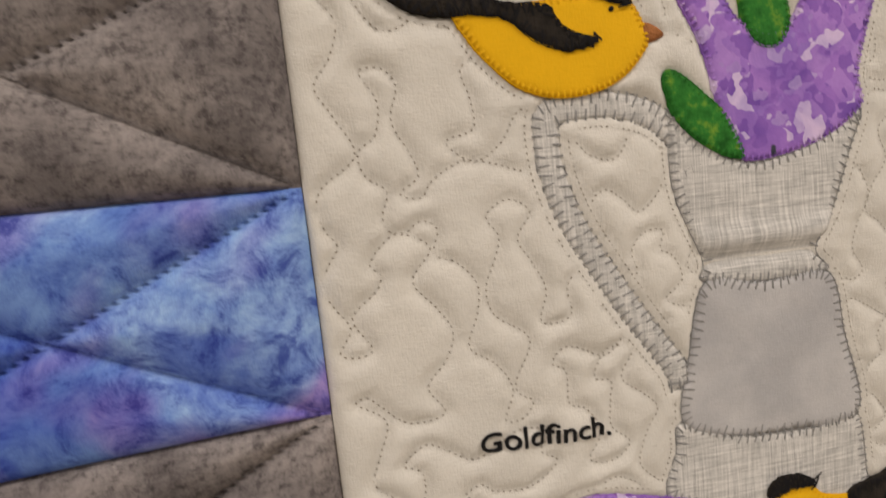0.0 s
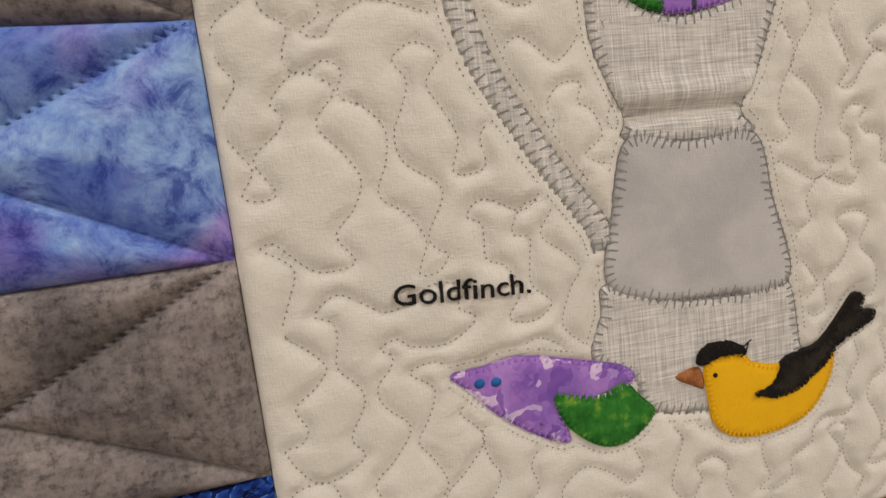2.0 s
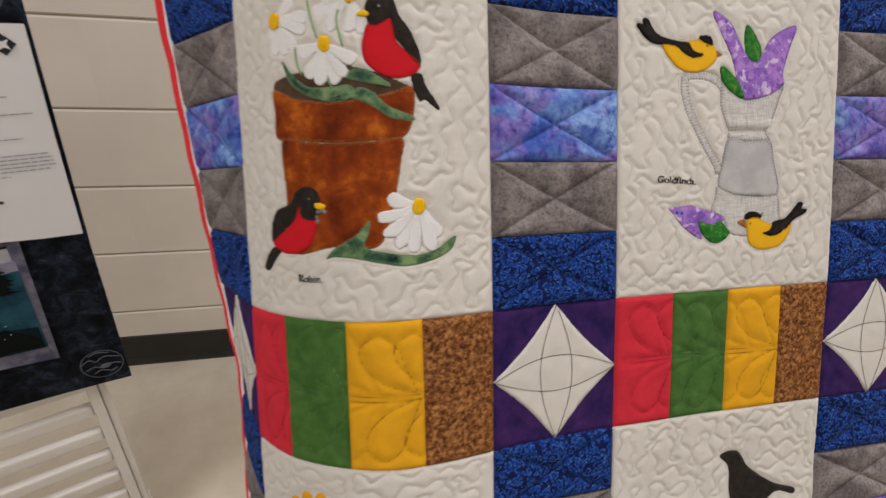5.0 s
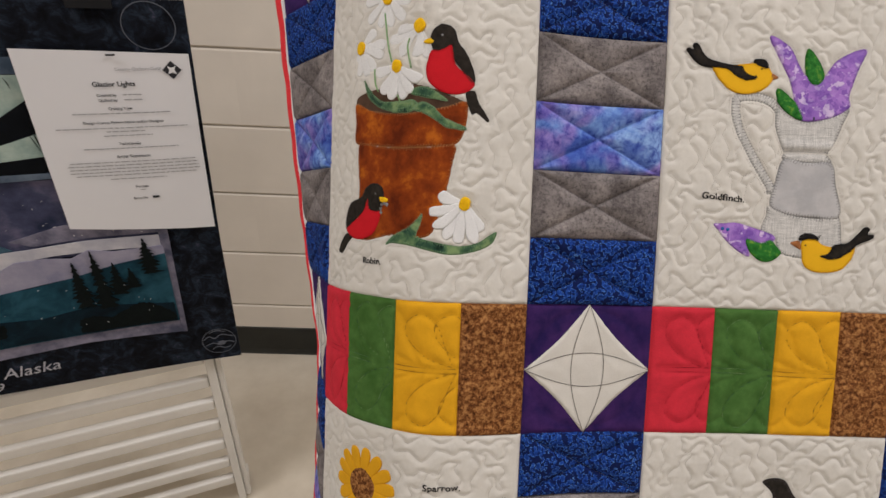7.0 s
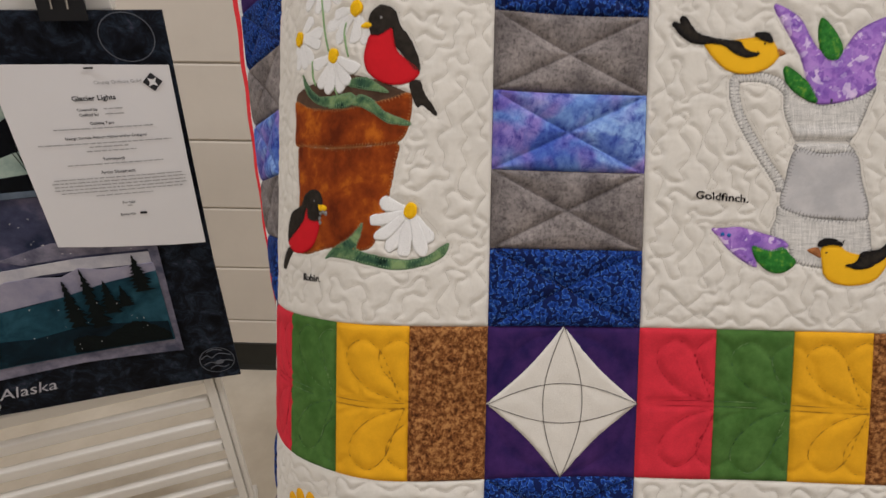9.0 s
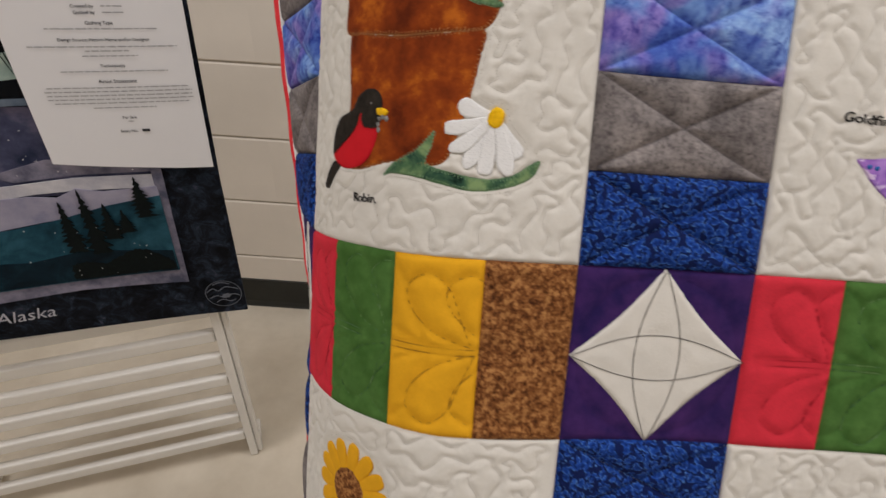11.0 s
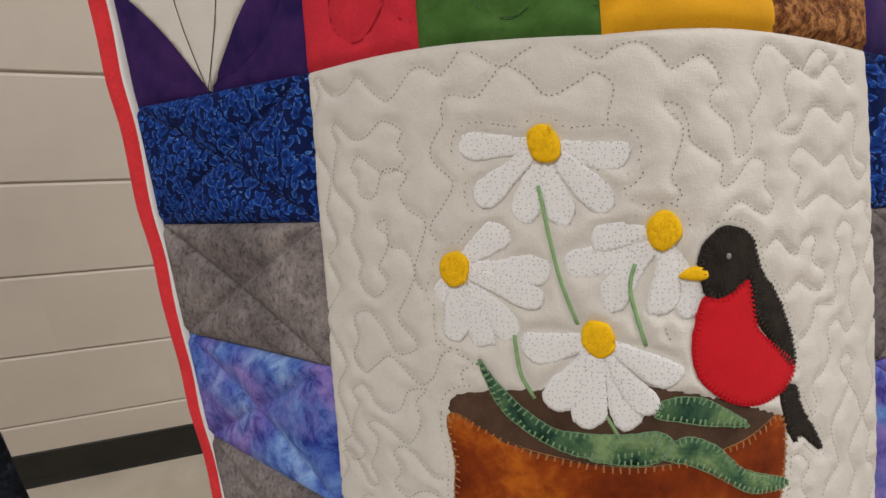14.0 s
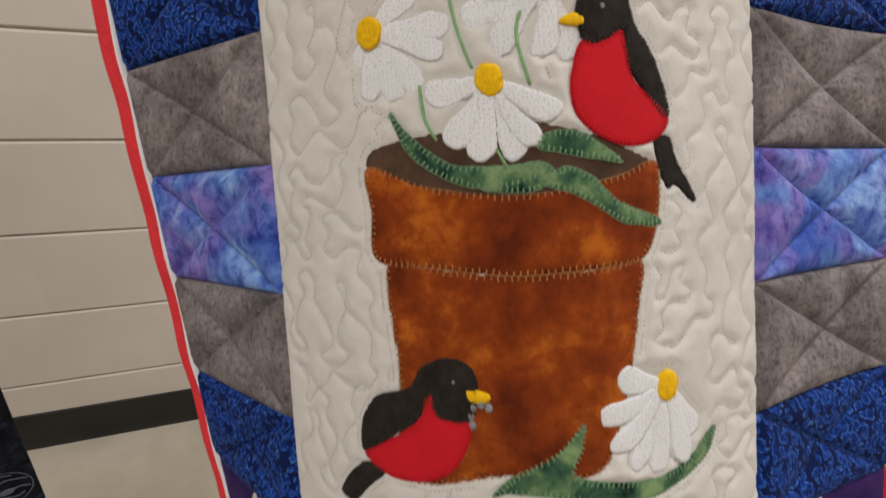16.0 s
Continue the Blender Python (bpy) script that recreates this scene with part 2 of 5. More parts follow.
INK = plain("black_ink", flat((0.03, 0.03, 0.035), 0.1), 90.0, 0.8)
GREYINK = plain("grey_ink", flat((0.33, 0.33, 0.34), 0.1), 90.0, 0.8)
BLACKMETAL = plain("black_enamel_steel", flat((0.006, 0.006, 0.007), 0.1), 60.0, 0.3)
STEEL = plain("bright_steel", flat((0.6, 0.6, 0.6), 0.1), 60.0, 0.25, metal=1.0)
NIGHT = cotton("night_blue_batik", ((0.38, (0.0012, 0.0015, 0.003)), (0.5, (0.006, 0.008, 0.014)), (0.6, (0.018, 0.027, 0.044)), (0.72, (0.085, 0.08, 0.13))), 34, 9, distort=0.7, contrast=0.74)
LAVENDER = cotton("lavender_batik", ((0.36, (0.07, 0.075, 0.12)), (0.64, (0.25, 0.235, 0.31))), 24, 7)
DUSK = cotton("dusk_violet_batik", ((0.34, (0.018, 0.024, 0.055)), (0.5, (0.055, 0.06, 0.115)), (0.68, (0.17, 0.155, 0.24))), 13, 7)
SNOW = cotton("snow_batik", ((0.3, (0.34, 0.34, 0.42)), (0.7, (0.62, 0.61, 0.64))), 18, 6)
SHADESNOW = cotton("shaded_snow_batik", ((0.3, (0.20, 0.20, 0.30)), (0.7, (0.38, 0.36, 0.45))), 18, 6)
HAZE = cotton("slate_blue_batik", ((0.3, (0.045, 0.07, 0.11)), (0.7, (0.17, 0.21, 0.27))), 22, 6)
TEALBLUE = cotton("blue_green_batik", ((0.3, (0.03, 0.075, 0.12)), (0.7, (0.085, 0.16, 0.21))), 30, 6)
DEEPTEAL = cotton("deep_teal_batik", ((0.3, (0.001, 0.003, 0.006)), (0.55, (0.003, 0.014, 0.024)), (0.75, (0.008, 0.034, 0.052))), 20, 8, distort=0.8)
INKBLUE = cotton("ink_blue_cotton", flat((0.002, 0.003, 0.005), 0.4), 60)
TEAL = cotton("teal_batik", ((0.34, (0.004, 0.022, 0.036)), (0.5, (0.010, 0.05, 0.078)), (0.68, (0.028, 0.105, 0.15))), 16, 8, distort=0.4)
FIR = cotton("fir_black_green", flat((0.0025, 0.005, 0.005), 0.4), 150)
AURORA = cotton("pale_green_batik", ((0.3, (0.20, 0.30, 0.28)), (0.7, (0.48, 0.58, 0.52))), 25, 6)


# ---- building helpers ----
def raw(name, verts, faces, material, parent=None, label="", smooth=True):
    me = bpy.data.meshes.new(name)
    base = np.zeros(3)
    p = parent
    while p is not None:
        base = base + np.array(p.location)
        p = p.parent
    me.from_pydata((np.asarray(verts, float) - base).tolist(), [], [tuple(map(int, q)) for q in faces])
    if smooth:
        me.polygons.foreach_set("use_smooth", [True] * len(me.polygons))
    me.materials.append(material)
    me.update()
    ob = new(name, me)
    ob.parent = parent
    return tagged(ob, label)


def box_data(lo, hi, bevel=0.0):
    bm = bmesh.new()
    bmesh.ops.create_cube(bm, size=1.0)
    for v in bm.verts:
        v.co = Vector([lo[k] + (hi[k] - lo[k]) * (v.co[k] + 0.5) for k in range(3)])
    if bevel:
        bmesh.ops.bevel(bm, geom=bm.edges[:], offset=bevel, segments=2, affect="EDGES", profile=0.6)
    bm.verts.ensure_lookup_table()
    out = np.array([v.co[:] for v in bm.verts]), [[v.index for v in f.verts] for f in bm.faces]
    bm.free()
    return out


def box(name, lo, hi, material, parent=None, label="", bevel=0.0, m=None):
    v, f = box_data(lo, hi, bevel)
    if m is not None:
        v = np.array([(m @ Vector(p))[:] for p in v])
    return raw(name, v, f, material, parent, label, False)


def thing(name, at, label, category, group="", kind=""):
    ob = new(name)
    ob.location = at
    ob.empty_display_size = 0.05
    return tagged(ob, label, category, group, kind)


# ---- the hall ----
WALL_Y = 1.108
tagged(box("floor", (-4, -4, -0.1), (4, WALL_Y + 0.2, 0), FLOORMAT), "cream polished hall floor", "floor", kind="structure")
tagged(box("ceiling", (-4, -4, 3.2), (4, WALL_Y + 0.2, 3.3), CEILMAT), "white hall ceiling", "ceiling", kind="structure")
wall_north = tagged(box("wall_north", (-4, WALL_Y + 0.006, 0), (4, WALL_Y + 0.2, 3.2), MORTAR), "beige painted concrete block wall", "wall", kind="structure")
tagged(box("wall_south", (-4, -4.2, 0), (4, -4, 3.2), WALLPAINT), "beige painted hall wall", "wall", kind="structure")
tagged(box("wall_east", (4, -4, 0), (4.2, WALL_Y + 0.2, 3.2), WALLPAINT), "beige painted hall wall", "wall", kind="structure")
tagged(box("wall_west", (-4.2, -4, 0), (-4, WALL_Y + 0.2, 3.2), WALLPAINT), "beige painted hall wall", "wall", kind="structure")


def cove_base():
    prof = [(0, 0), (-0.012, 0), (-0.008, 0.006), (-0.004, 0.02), (-0.004, 0.114), (0, 0.117)]
    v = [(x, WALL_Y + y, z) for x in (-4, 4) for y, z in prof]
    n = len(prof)
    return tagged(raw("baseboard", v, [(k, (k + 1) % n, n + (k + 1) % n, n + k) for k in range(n)], COVE, smooth=False), "dark vinyl cove base along the wall", "baseboard", kind="structure")


cove_base()

# ---- the bird quilt: a leaning sheet, curled back along one side ----
INCH = 0.0254
LEANING = radians(28.0)
UPW = np.array([0, math.sin(LEANING), math.cos(LEANING)])
OUT = np.array([0, -math.cos(LEANING), math.sin(LEANING)])
SIDE = np.array([1.0, 0, 0])
ORIGIN = np.array([-0.0342, 0.0298, 1.2213])
BEND_U = [-18, -12.8, -11.2, -10.2, -9.2, -8.2, -7.2, -6.5, -5.6, -4, -2, 0, 2, 5, 8, 14]
BEND_A = [67.2, 67.2, 62.9, 53.1, 39.8, 32.1, 15.8, 0.3, -4.6, -11.2, -5.1, -0.3, -0.8, 1.6, 1.6, 1.6]
US = np.arange(-12, 14.001, 0.02)
TH = np.radians(np.interp(US, BEND_U, BEND_A))
XS = np.r_[0, np.cumsum(np.cos(TH[:-1]) * 0.02)]
DS = np.r_[0, np.cumsum(-np.sin(TH[:-1]) * 0.02)]
ZERO = int(np.argmin(abs(US)))
XS, DS = XS - XS[ZERO], DS - DS[ZERO]


def quilt_point(u, w, h=0.0):
    """World place of the quilt's point u inches across, w inches up, h inches proud of the sheet."""
    u, w = np.asarray(u, float), np.asarray(w, float)
    h = np.broadcast_to(np.asarray(h, float), u.shape)
    u = u - 0.21 * np.clip((u - 5.5) / 2.5, 0, 1) ** 1.5
    th = np.radians(np.interp(u, BEND_U, BEND_A))
    fold = np.radians(np.clip(57.72 - 1.960 * w, 46, 76))
    far = np.minimum(u + 12, 0)
    ease = np.clip(-far / 1.2, 0, 1)
    th = th * (1 - ease) + fold * ease
    x = np.interp(u, US, XS) + far * np.cos(fold)
    d = np.interp(u, US, DS) - far * np.sin(fold)
    wc = np.clip(w, -12, 8)
    d = d - 0.053 - 0.0029 * wc + 0.0022 * wc * wc + 0.012 * np.sin(1.7 * u - 0.9 * w)
    w = w + 0.03 * (w + 2) * np.clip((-8 - u) / 4, 0, 1)
    w = w + np.interp(u, [-16.6, -12, -8], [0.381, 0.183, 0.0])
    flatp = ORIGIN + INCH * (x[..., None] * SIDE + w[..., None] * UPW - d[..., None] * OUT)
    nrm = np.cos(th)[..., None] * OUT - np.sin(th)[..., None] * SIDE
    return flatp + INCH * h[..., None] * nrm


def seg_dist(p, segs):
    """Distance of points to the nearest of many segments."""
    best = np.full(len(p), 9.0)
    for a in range(0, len(p), 4000):
        q = p[a:a + 4000, None]
        s0, s1 = segs[None, :, :2], segs[None, :, 2:]
        d = s1 - s0
        k = np.clip(((q - s0) * d).sum(-1) / np.maximum((d * d).sum(-1), 1e-9), 0, 1)
        best[a:a + 4000] = np.sqrt((((s0 + k[..., None] * d) - q) ** 2).sum(-1)).min(1)
    return best


def chain(pts, closed=False):
    p = np.asarray(pts, float)
    q = np.roll(p, -1, 0)
    s = np.c_[p, q]
    return s if closed else s[:-1]


def smooth_line(pts, closed=True, per=6):
    """A Catmull-Rom curve through a few control points."""
    p = np.asarray(pts, float)
    n = len(p)
    out = []
    for k in range(n if closed else n - 1):
        a, b, c, d = (p[(k + j) % n] if closed else p[min(max(k + j, 0), n - 1)] for j in (-1, 0, 1, 2))
        for s in np.arange(per) / per:
            out.append(0.5 * (2 * b + (c - a) * s + (2 * a - 5 * b + 4 * c - d) * s * s + (3 * b - a - 3 * c + d) * s ** 3))
    if not closed:
        out.append(p[-1])
    return np.array(out)


def inside(p, poly):
    x, y = p[:, 0], p[:, 1]
    r = np.zeros(len(p), bool)
    for (x0, y0), (x1, y1) in zip(poly, np.roll(poly, -1, 0)):
        hit = (y0 > y) != (y1 > y)
        r ^= hit & (x < (x1 - x0) * (y - y0) / (y1 - y0 + 1e-12) + x0)
    return r


quilt = thing("quilt", quilt_point(-2.0, -20.3).tolist(), "bird applique quilt with navy and grey sashing on a leaning rack", "quilt")


def sheet(name, u0, u1, w0, w1, height, material, parent=quilt, label="", step=0.1):
    su, sw = step if isinstance(step, tuple) else (step, step)
    nu, nw = max(2, round((u1 - u0) / su)), max(2, round((w1 - w0) / sw))
    u, w = np.meshgrid(np.linspace(u0, u1, nu + 1), np.linspace(w0, w1, nw + 1))
    u, w = u.ravel(), w.ravel()
    v = quilt_point(u, w, height(u, w))
    i = np.arange((nu + 1) * (nw + 1)).reshape(nw + 1, nu + 1)
    f = np.stack([i[:-1, :-1], i[:-1, 1:], i[1:, 1:], i[1:, :-1]], -1).reshape(-1, 4)
    return raw(name, v, f, material, parent, label)


def puffed(u0, u1, w0, w1, segs, puff=0.07, reach=0.45):
    """A height that sinks to nothing at the seams and along the quilted lines."""
    def height(u, w):
        e = np.minimum(np.minimum(u - u0, u1 - u), np.minimum(w - w0, w1 - w))
        d = np.minimum(np.maximum(e, 0) * 1.4, seg_dist(np.c_[u, w], segs) if len(segs) else 9)
        s = np.clip(d / reach, 0, 1)
        bumps = 0.012 * np.sin(5.1 * u + 2.2 * np.sin(3.3 * w)) * np.sin(4.3 * w + 1.7 * np.sin(2.9 * u))
        return puff * np.sqrt(1 - (1 - s) ** 2) + bumps * s
    return height


def ribbon(name, lines, width, height, material, parent, label=""):
    """Thread lines laid on the quilt."""
    v, f = [], []
    for ln in lines:
        p = np.asarray(ln, float)
        t = np.gradient(p, axis=0)
        t /= np.linalg.norm(t, axis=1)[:, None] + 1e-9
        n = np.c_[-t[:, 1], t[:, 0]] * width / 2
        k = len(v)
        for q, m in zip(p, n):
            v += [(*(q + m), 0.0), (*q, 0.55 * width), (*(q - m), 0.0)]
        for j in range(len(p) - 1):
            a = k + 3 * j
            f += [(a, a + 1, a + 4, a + 3), (a + 1, a + 2, a + 5, a + 4)]
    v = np.array(v)
    hh = height(v[:, 0], v[:, 1]) if callable(height) else height
    return raw(name, quilt_point(v[:, 0], v[:, 1], v[:, 2] + hh + (0.016 if callable(height) else 0.0)), f, material, parent, label)


def dashes(name, pts, dirs, length, width, height, material, parent, label="", rise=0.012):
    """Single short stitches, each a little rounded bar, in one mesh."""
    pts, dirs = np.asarray(pts, float), np.asarray(dirs, float)
    dirs = dirs / (np.linalg.norm(dirs, axis=1)[:, None] + 1e-9)
    nrm = np.c_[-dirs[:, 1], dirs[:, 0]]
    n = len(pts)
    corner = [(-0.5, -0.5, 0), (0.5, -0.5, 0), (0.5, 0.5, 0), (-0.5, 0.5, 0), (-0.25, 0, 1), (0.25, 0, 1)]
    allv = np.stack([pts + a * length * dirs + b * width * nrm for a, b, _ in corner], 1).reshape(-1, 2)
    up = np.tile([c * rise for *_, c in corner], n)
    hh = height(allv[:, 0], allv[:, 1]) if callable(height) else height
    v = quilt_point(allv[:, 0], allv[:, 1], hh + up + (0.014 if callable(height) else 0.0))
    f = []
    for k in range(n):
        a = 6 * k
        f += [(a, a + 1, a + 5, a + 4), (a + 2, a + 3, a + 4, a + 5), (a + 1, a + 2, a + 5), (a + 3, a, a + 4)]
    ob = raw(name, v, f, material, parent, label)
    return tagged(ob, kind="stuff")


def along(poly, gap, closed=True):
    """Evenly spaced places and directions along a line."""
    p = np.asarray(poly, float)
    if closed:
        p = np.r_[p, p[:1]]
    d = np.linalg.norm(np.diff(p, axis=0), axis=1)
    s = np.r_[0, np.cumsum(d)]
    at = np.arange(gap / 2, s[-1], gap)
    q = np.c_[np.interp(at, s, p[:, 0]), np.interp(at, s, p[:, 1])]
    k = np.clip(np.searchsorted(s, at) - 1, 0, len(d) - 1)
    return q, np.diff(p, axis=0)[k]


def applique(name, outline, material, parent, level=0.0, label="", sharp=False, thick=0.022, grain=0.1, lift=None, fray=0.0):
    """A turned-edge fabric piece with a soft raised rim, sewn on the block."""
    from mathutils import geometry
    level = level * 0.5
    line = np.asarray(outline, float) if sharp else smooth_line(outline)
    if fray:
        line, d = along(line, 0.04)
        r = np.random.RandomState(len(line))
        line = line + (np.c_[-d[:, 1], d[:, 0]] / (np.linalg.norm(d, axis=1)[:, None] + 1e-9)) * r.uniform(-fray, fray, (len(line), 1))
    if np.sum(line[:, 0] * np.roll(line[:, 1], -1) - line[:, 1] * np.roll(line[:, 0], -1)) < 0:
        line = line[::-1]
    lo, hi = line.min(0), line.max(0)
    gx, gy = np.meshgrid(np.arange(lo[0], hi[0], grain), np.arange(lo[1], hi[1], grain))
    cand = np.c_[gx.ravel(), gy.ravel()]
    t = np.roll(line, -1, 0) - np.roll(line, 1, 0)
    t /= np.linalg.norm(t, axis=1)[:, None] + 1e-9
    ring = line + 0.035 * np.c_[-t[:, 1], t[:, 0]]
    segs = chain(line, True)
    cand = cand[inside(cand, line)]
    cand = cand[seg_dist(cand, segs) > 0.06] if len(cand) else cand
    ring = ring[inside(ring, line)]
    ring = ring[seg_dist(ring, segs) > 0.022] if len(ring) else ring
    n = len(line)
    pts = np.r_[line, ring, cand]
    vs, _, fs, *_ = geometry.delaunay_2d_cdt([Vector(p) for p in pts], [(k, (k + 1) % n) for k in range(n)], [], 1, 1e-5)
    p2 = np.array([v[:] for v in vs])
    d = seg_dist(p2, segs)
    top = level + thick * np.sqrt(1 - (1 - np.clip(d / 0.06, 0, 1)) ** 2) + 0.006 * np.clip(d / 0.3, 0, 1) * np.sin(6 * p2[:, 0] + 2 * np.sin(4 * p2[:, 1])) * np.sin(5 * p2[:, 1])
    top = top + 0.006 * np.clip(d / 0.35, 0, 1)
    if lift is not None:
        top = top + lift(p2[:, 0], p2[:, 1])
    v = np.r_[quilt_point(p2[:, 0], p2[:, 1], top), quilt_point(line[:, 0], line[:, 1], -0.05)]
    m = len(p2)
    near = [int(np.argmin(((p2 - q) ** 2).sum(1))) for q in line]
    f = [tuple(q) for q in fs] + [(near[k], m + k, m + (k + 1) % n, near[(k + 1) % n]) for k in range(n) if near[k] != near[(k + 1) % n]]
    ob = raw(name, v, f, material, parent, label)
    return ob, line


def blanket(line, material, parent, level, gap=0.085, length=0.09, label="", ragged=0.2):
    """Blanket stitches round an applique's edge, by hand and a little uneven."""
    level = level * 0.5
    q, d = along(line, gap)
    d = d / (np.linalg.norm(d, axis=1)[:, None] + 1e-9)
    n = np.c_[-d[:, 1], d[:, 0]]
    r = np.random.RandomState(len(q))
    long = length * (1 + r.uniform(-1.4, 1, len(q)) * ragged)[:, None]
    lean = (0.12 + r.uniform(-1, 1, len(q)) * ragged)[:, None]
    dashes("blanket_stitching", q + n * long * 0.45 + d * gap * 0.3 * ragged * r.uniform(-1, 1, (len(q), 1)), n + lean * d, long, 0.02, level + 0.026, material, parent, label, 0.010)
    ribbon("edge_thread", [np.r_[line, line[:1]]], 0.011, level + 0.008, material, parent)


# -- the sashing columns, coloured rows and corner squares
STRIPS = [(2, NAVY, "navy curl-print strip"), (0, GREY, "mottled grey batik strip"), (-2, SKY, "blue and violet batik strip"), (-4, GREY, "mottled grey batik strip"), (-6, NAVY, "navy curl-print strip"),
          (-12, NAVY, "navy curl-print strip"), (-14, GREY, "mottled grey batik strip"), (-16, SKY, "blue and violet batik strip"), (-18, GREY, "mottled grey batik strip"), (-20, NAVY, "navy curl-print strip")]
for u0 in (-16, -4, 8):
    for w0, mat, lab in STRIPS:
        cross = np.array([(u0, w0, u0 + 4, w0 + 2), (u0, w0 + 2, u0 + 4, w0)], float)
        hs = puffed(u0, u0 + 4, w0, w0 + 2, cross, 0.19, 0.72)
        strip = sheet("sashing_strip", u0, u0 + 4, w0, w0 + 2, hs, mat, quilt, lab, (0.08, 0.04))
        k = np.arange(0.09, 3.92, 0.075)
        pts = np.r_[np.c_[u0 + k, w0 + k / 2], np.c_[u0 + k, w0 + 2 - k / 2]]
        dashes("quilting_stitches", pts, np.r_[np.tile([2.0, 1.0], (len(k), 1)), np.tile([2.0, -1.0], (len(k), 1))], 0.046, 0.009, hs, RINGTHREAD if mat is NAVY else mat, strip, "", 0.004)
    for w0 in (-10, 4):
        c = np.array([u0 + 2, w0 + 2.0])
        ang = np.linspace(0, 2 * np.pi, 49)
        ring = c + 1.85 * np.c_[np.cos(ang), np.sin(ang)]
        square = sheet("corner_square", u0, u0 + 4, w0, w0 + 4, puffed(u0, u0 + 4, w0, w0 + 4, chain(ring), 0.06, 0.35), PURPLE, quilt, "dark purple cotton square", 0.08)
        ribbon("quilting_thread", [ring], 0.012, puffed(u0, u0 + 4, w0, w0 + 4, chain(ring), 0.06, 0.35), PURPLE, square)
        tips = [c + (0, 2), c + (2, 0), c + (0, -2), c + (-2, 0)]
        edge = []
        for k in range(4):
            a, b = tips[k], tips[(k + 1) % 4]
            for s in np.linspace(0, 1, 8, endpoint=False):
                p = a + (b - a) * s
                edge.append(p + (c - p) / np.linalg.norm(c - p) * 0.10 * math.sin(math.pi * s))
        arcs = []
        for a, b in ((tips[0], tips[2]), (tips[1], tips[3])):
            d = b - a
            nn = np.array([-d[1], d[0]]) / 4
            for sg in (1, -1):
                s = np.linspace(0, 1, 25)
                arcs.append(a + s[:, None] * d + sg * 0.52 * np.sin(math.pi * s)[:, None] * nn)
        asegs = np.concatenate([chain(a) for a in arcs])
        dip = lambda u, w, g=asegs: 0.03 * np.clip(seg_dist(np.c_[u, w], g) / 0.3, 0, 1) ** 0.6
        diamond, _ = applique("white_diamond", edge, CREAM, square, 0.08, "cream cotton diamond", True, 0.03, 0.09, dip)
        ribbon("quilting_thread", arcs, 0.017, lambda u, w: 0.077, DARKTHREAD, square, "dark curved quilting thread")


def feather(u0, w0):
    """Quilted plumes that curl off a middle spine on both sides."""
    mid = w0 + 2
    lines = [np.array([(u0 + 0.25 + 7.4 * s, mid + dy + 0.05 * math.sin(7 * s)) for s in np.linspace(0, 1, 60)]) for dy in (0.07, -0.07)]
    r = random.Random(int(u0 * 7 + w0))
    for k in range(7):
        for sg in (1, -1):
            b = u0 + 0.9 + 0.97 * k + r.uniform(-0.08, 0.08) + (0.12 if sg < 0 else 0)
            tall = r.uniform(0.94, 1.05)
            shape = [(1.02, 0.08), (0.76, 0.72), (0.50, 1.38), (0.05, 1.72), (-0.42, 1.42), (-0.34, 0.9), (0.22, 0.36), (1.0, 0.08)]
            lines.append(smooth_line([(b + x, mid + sg * y * tall) for x, y in shape], False, 6))
    return lines


for u0 in (-12, 0):
    for w0 in (-10, 4):
        fl = feather(u0, w0)
        fs = np.concatenate([chain(a) for a in fl])
        for k, (mat, lab) in enumerate(((RED, "red cotton patch"), (GREEN, "green cotton patch"), (YELLOW, "golden yellow cotton patch"), (BROWN, "brown mottled batik patch"))):
            a = u0 + 2 * k
            hf = puffed(a, a + 2, w0, w0 + 4, fs, 0.09, 0.3)
            ob = sheet("row_patch", a, a + 2, w0, w0 + 4, hf, mat, quilt, lab, 0.07)
            own = [p[(p[:, 0] > a) & (p[:, 0] < a + 2)] for p in fl]
            own = [p for p in own if len(p) > 3 and np.abs(np.diff(p, axis=0)).max() < 0.5]
            if own and mat is not BROWN:
                ribbon("quilting_thread", own, 0.015, hf, {YELLOW: GOLDTHREAD, RED: WINETHREAD}.get(mat, LEAF), ob)


# -- white blocks with meandering quilting
class Nearest:
    """Quick distances to a cloud of points on lines."""

    def __init__(self, pts):
        self.tree = kdtree.KDTree(len(pts))
        for k, (a, b) in enumerate(pts):
            self.tree.insert((a, b, 0), k)
        self.tree.balance()

    def far(self, u, w):
        return np.array([self.tree.find((a, b, 0))[2] for a, b in zip(u, w)])


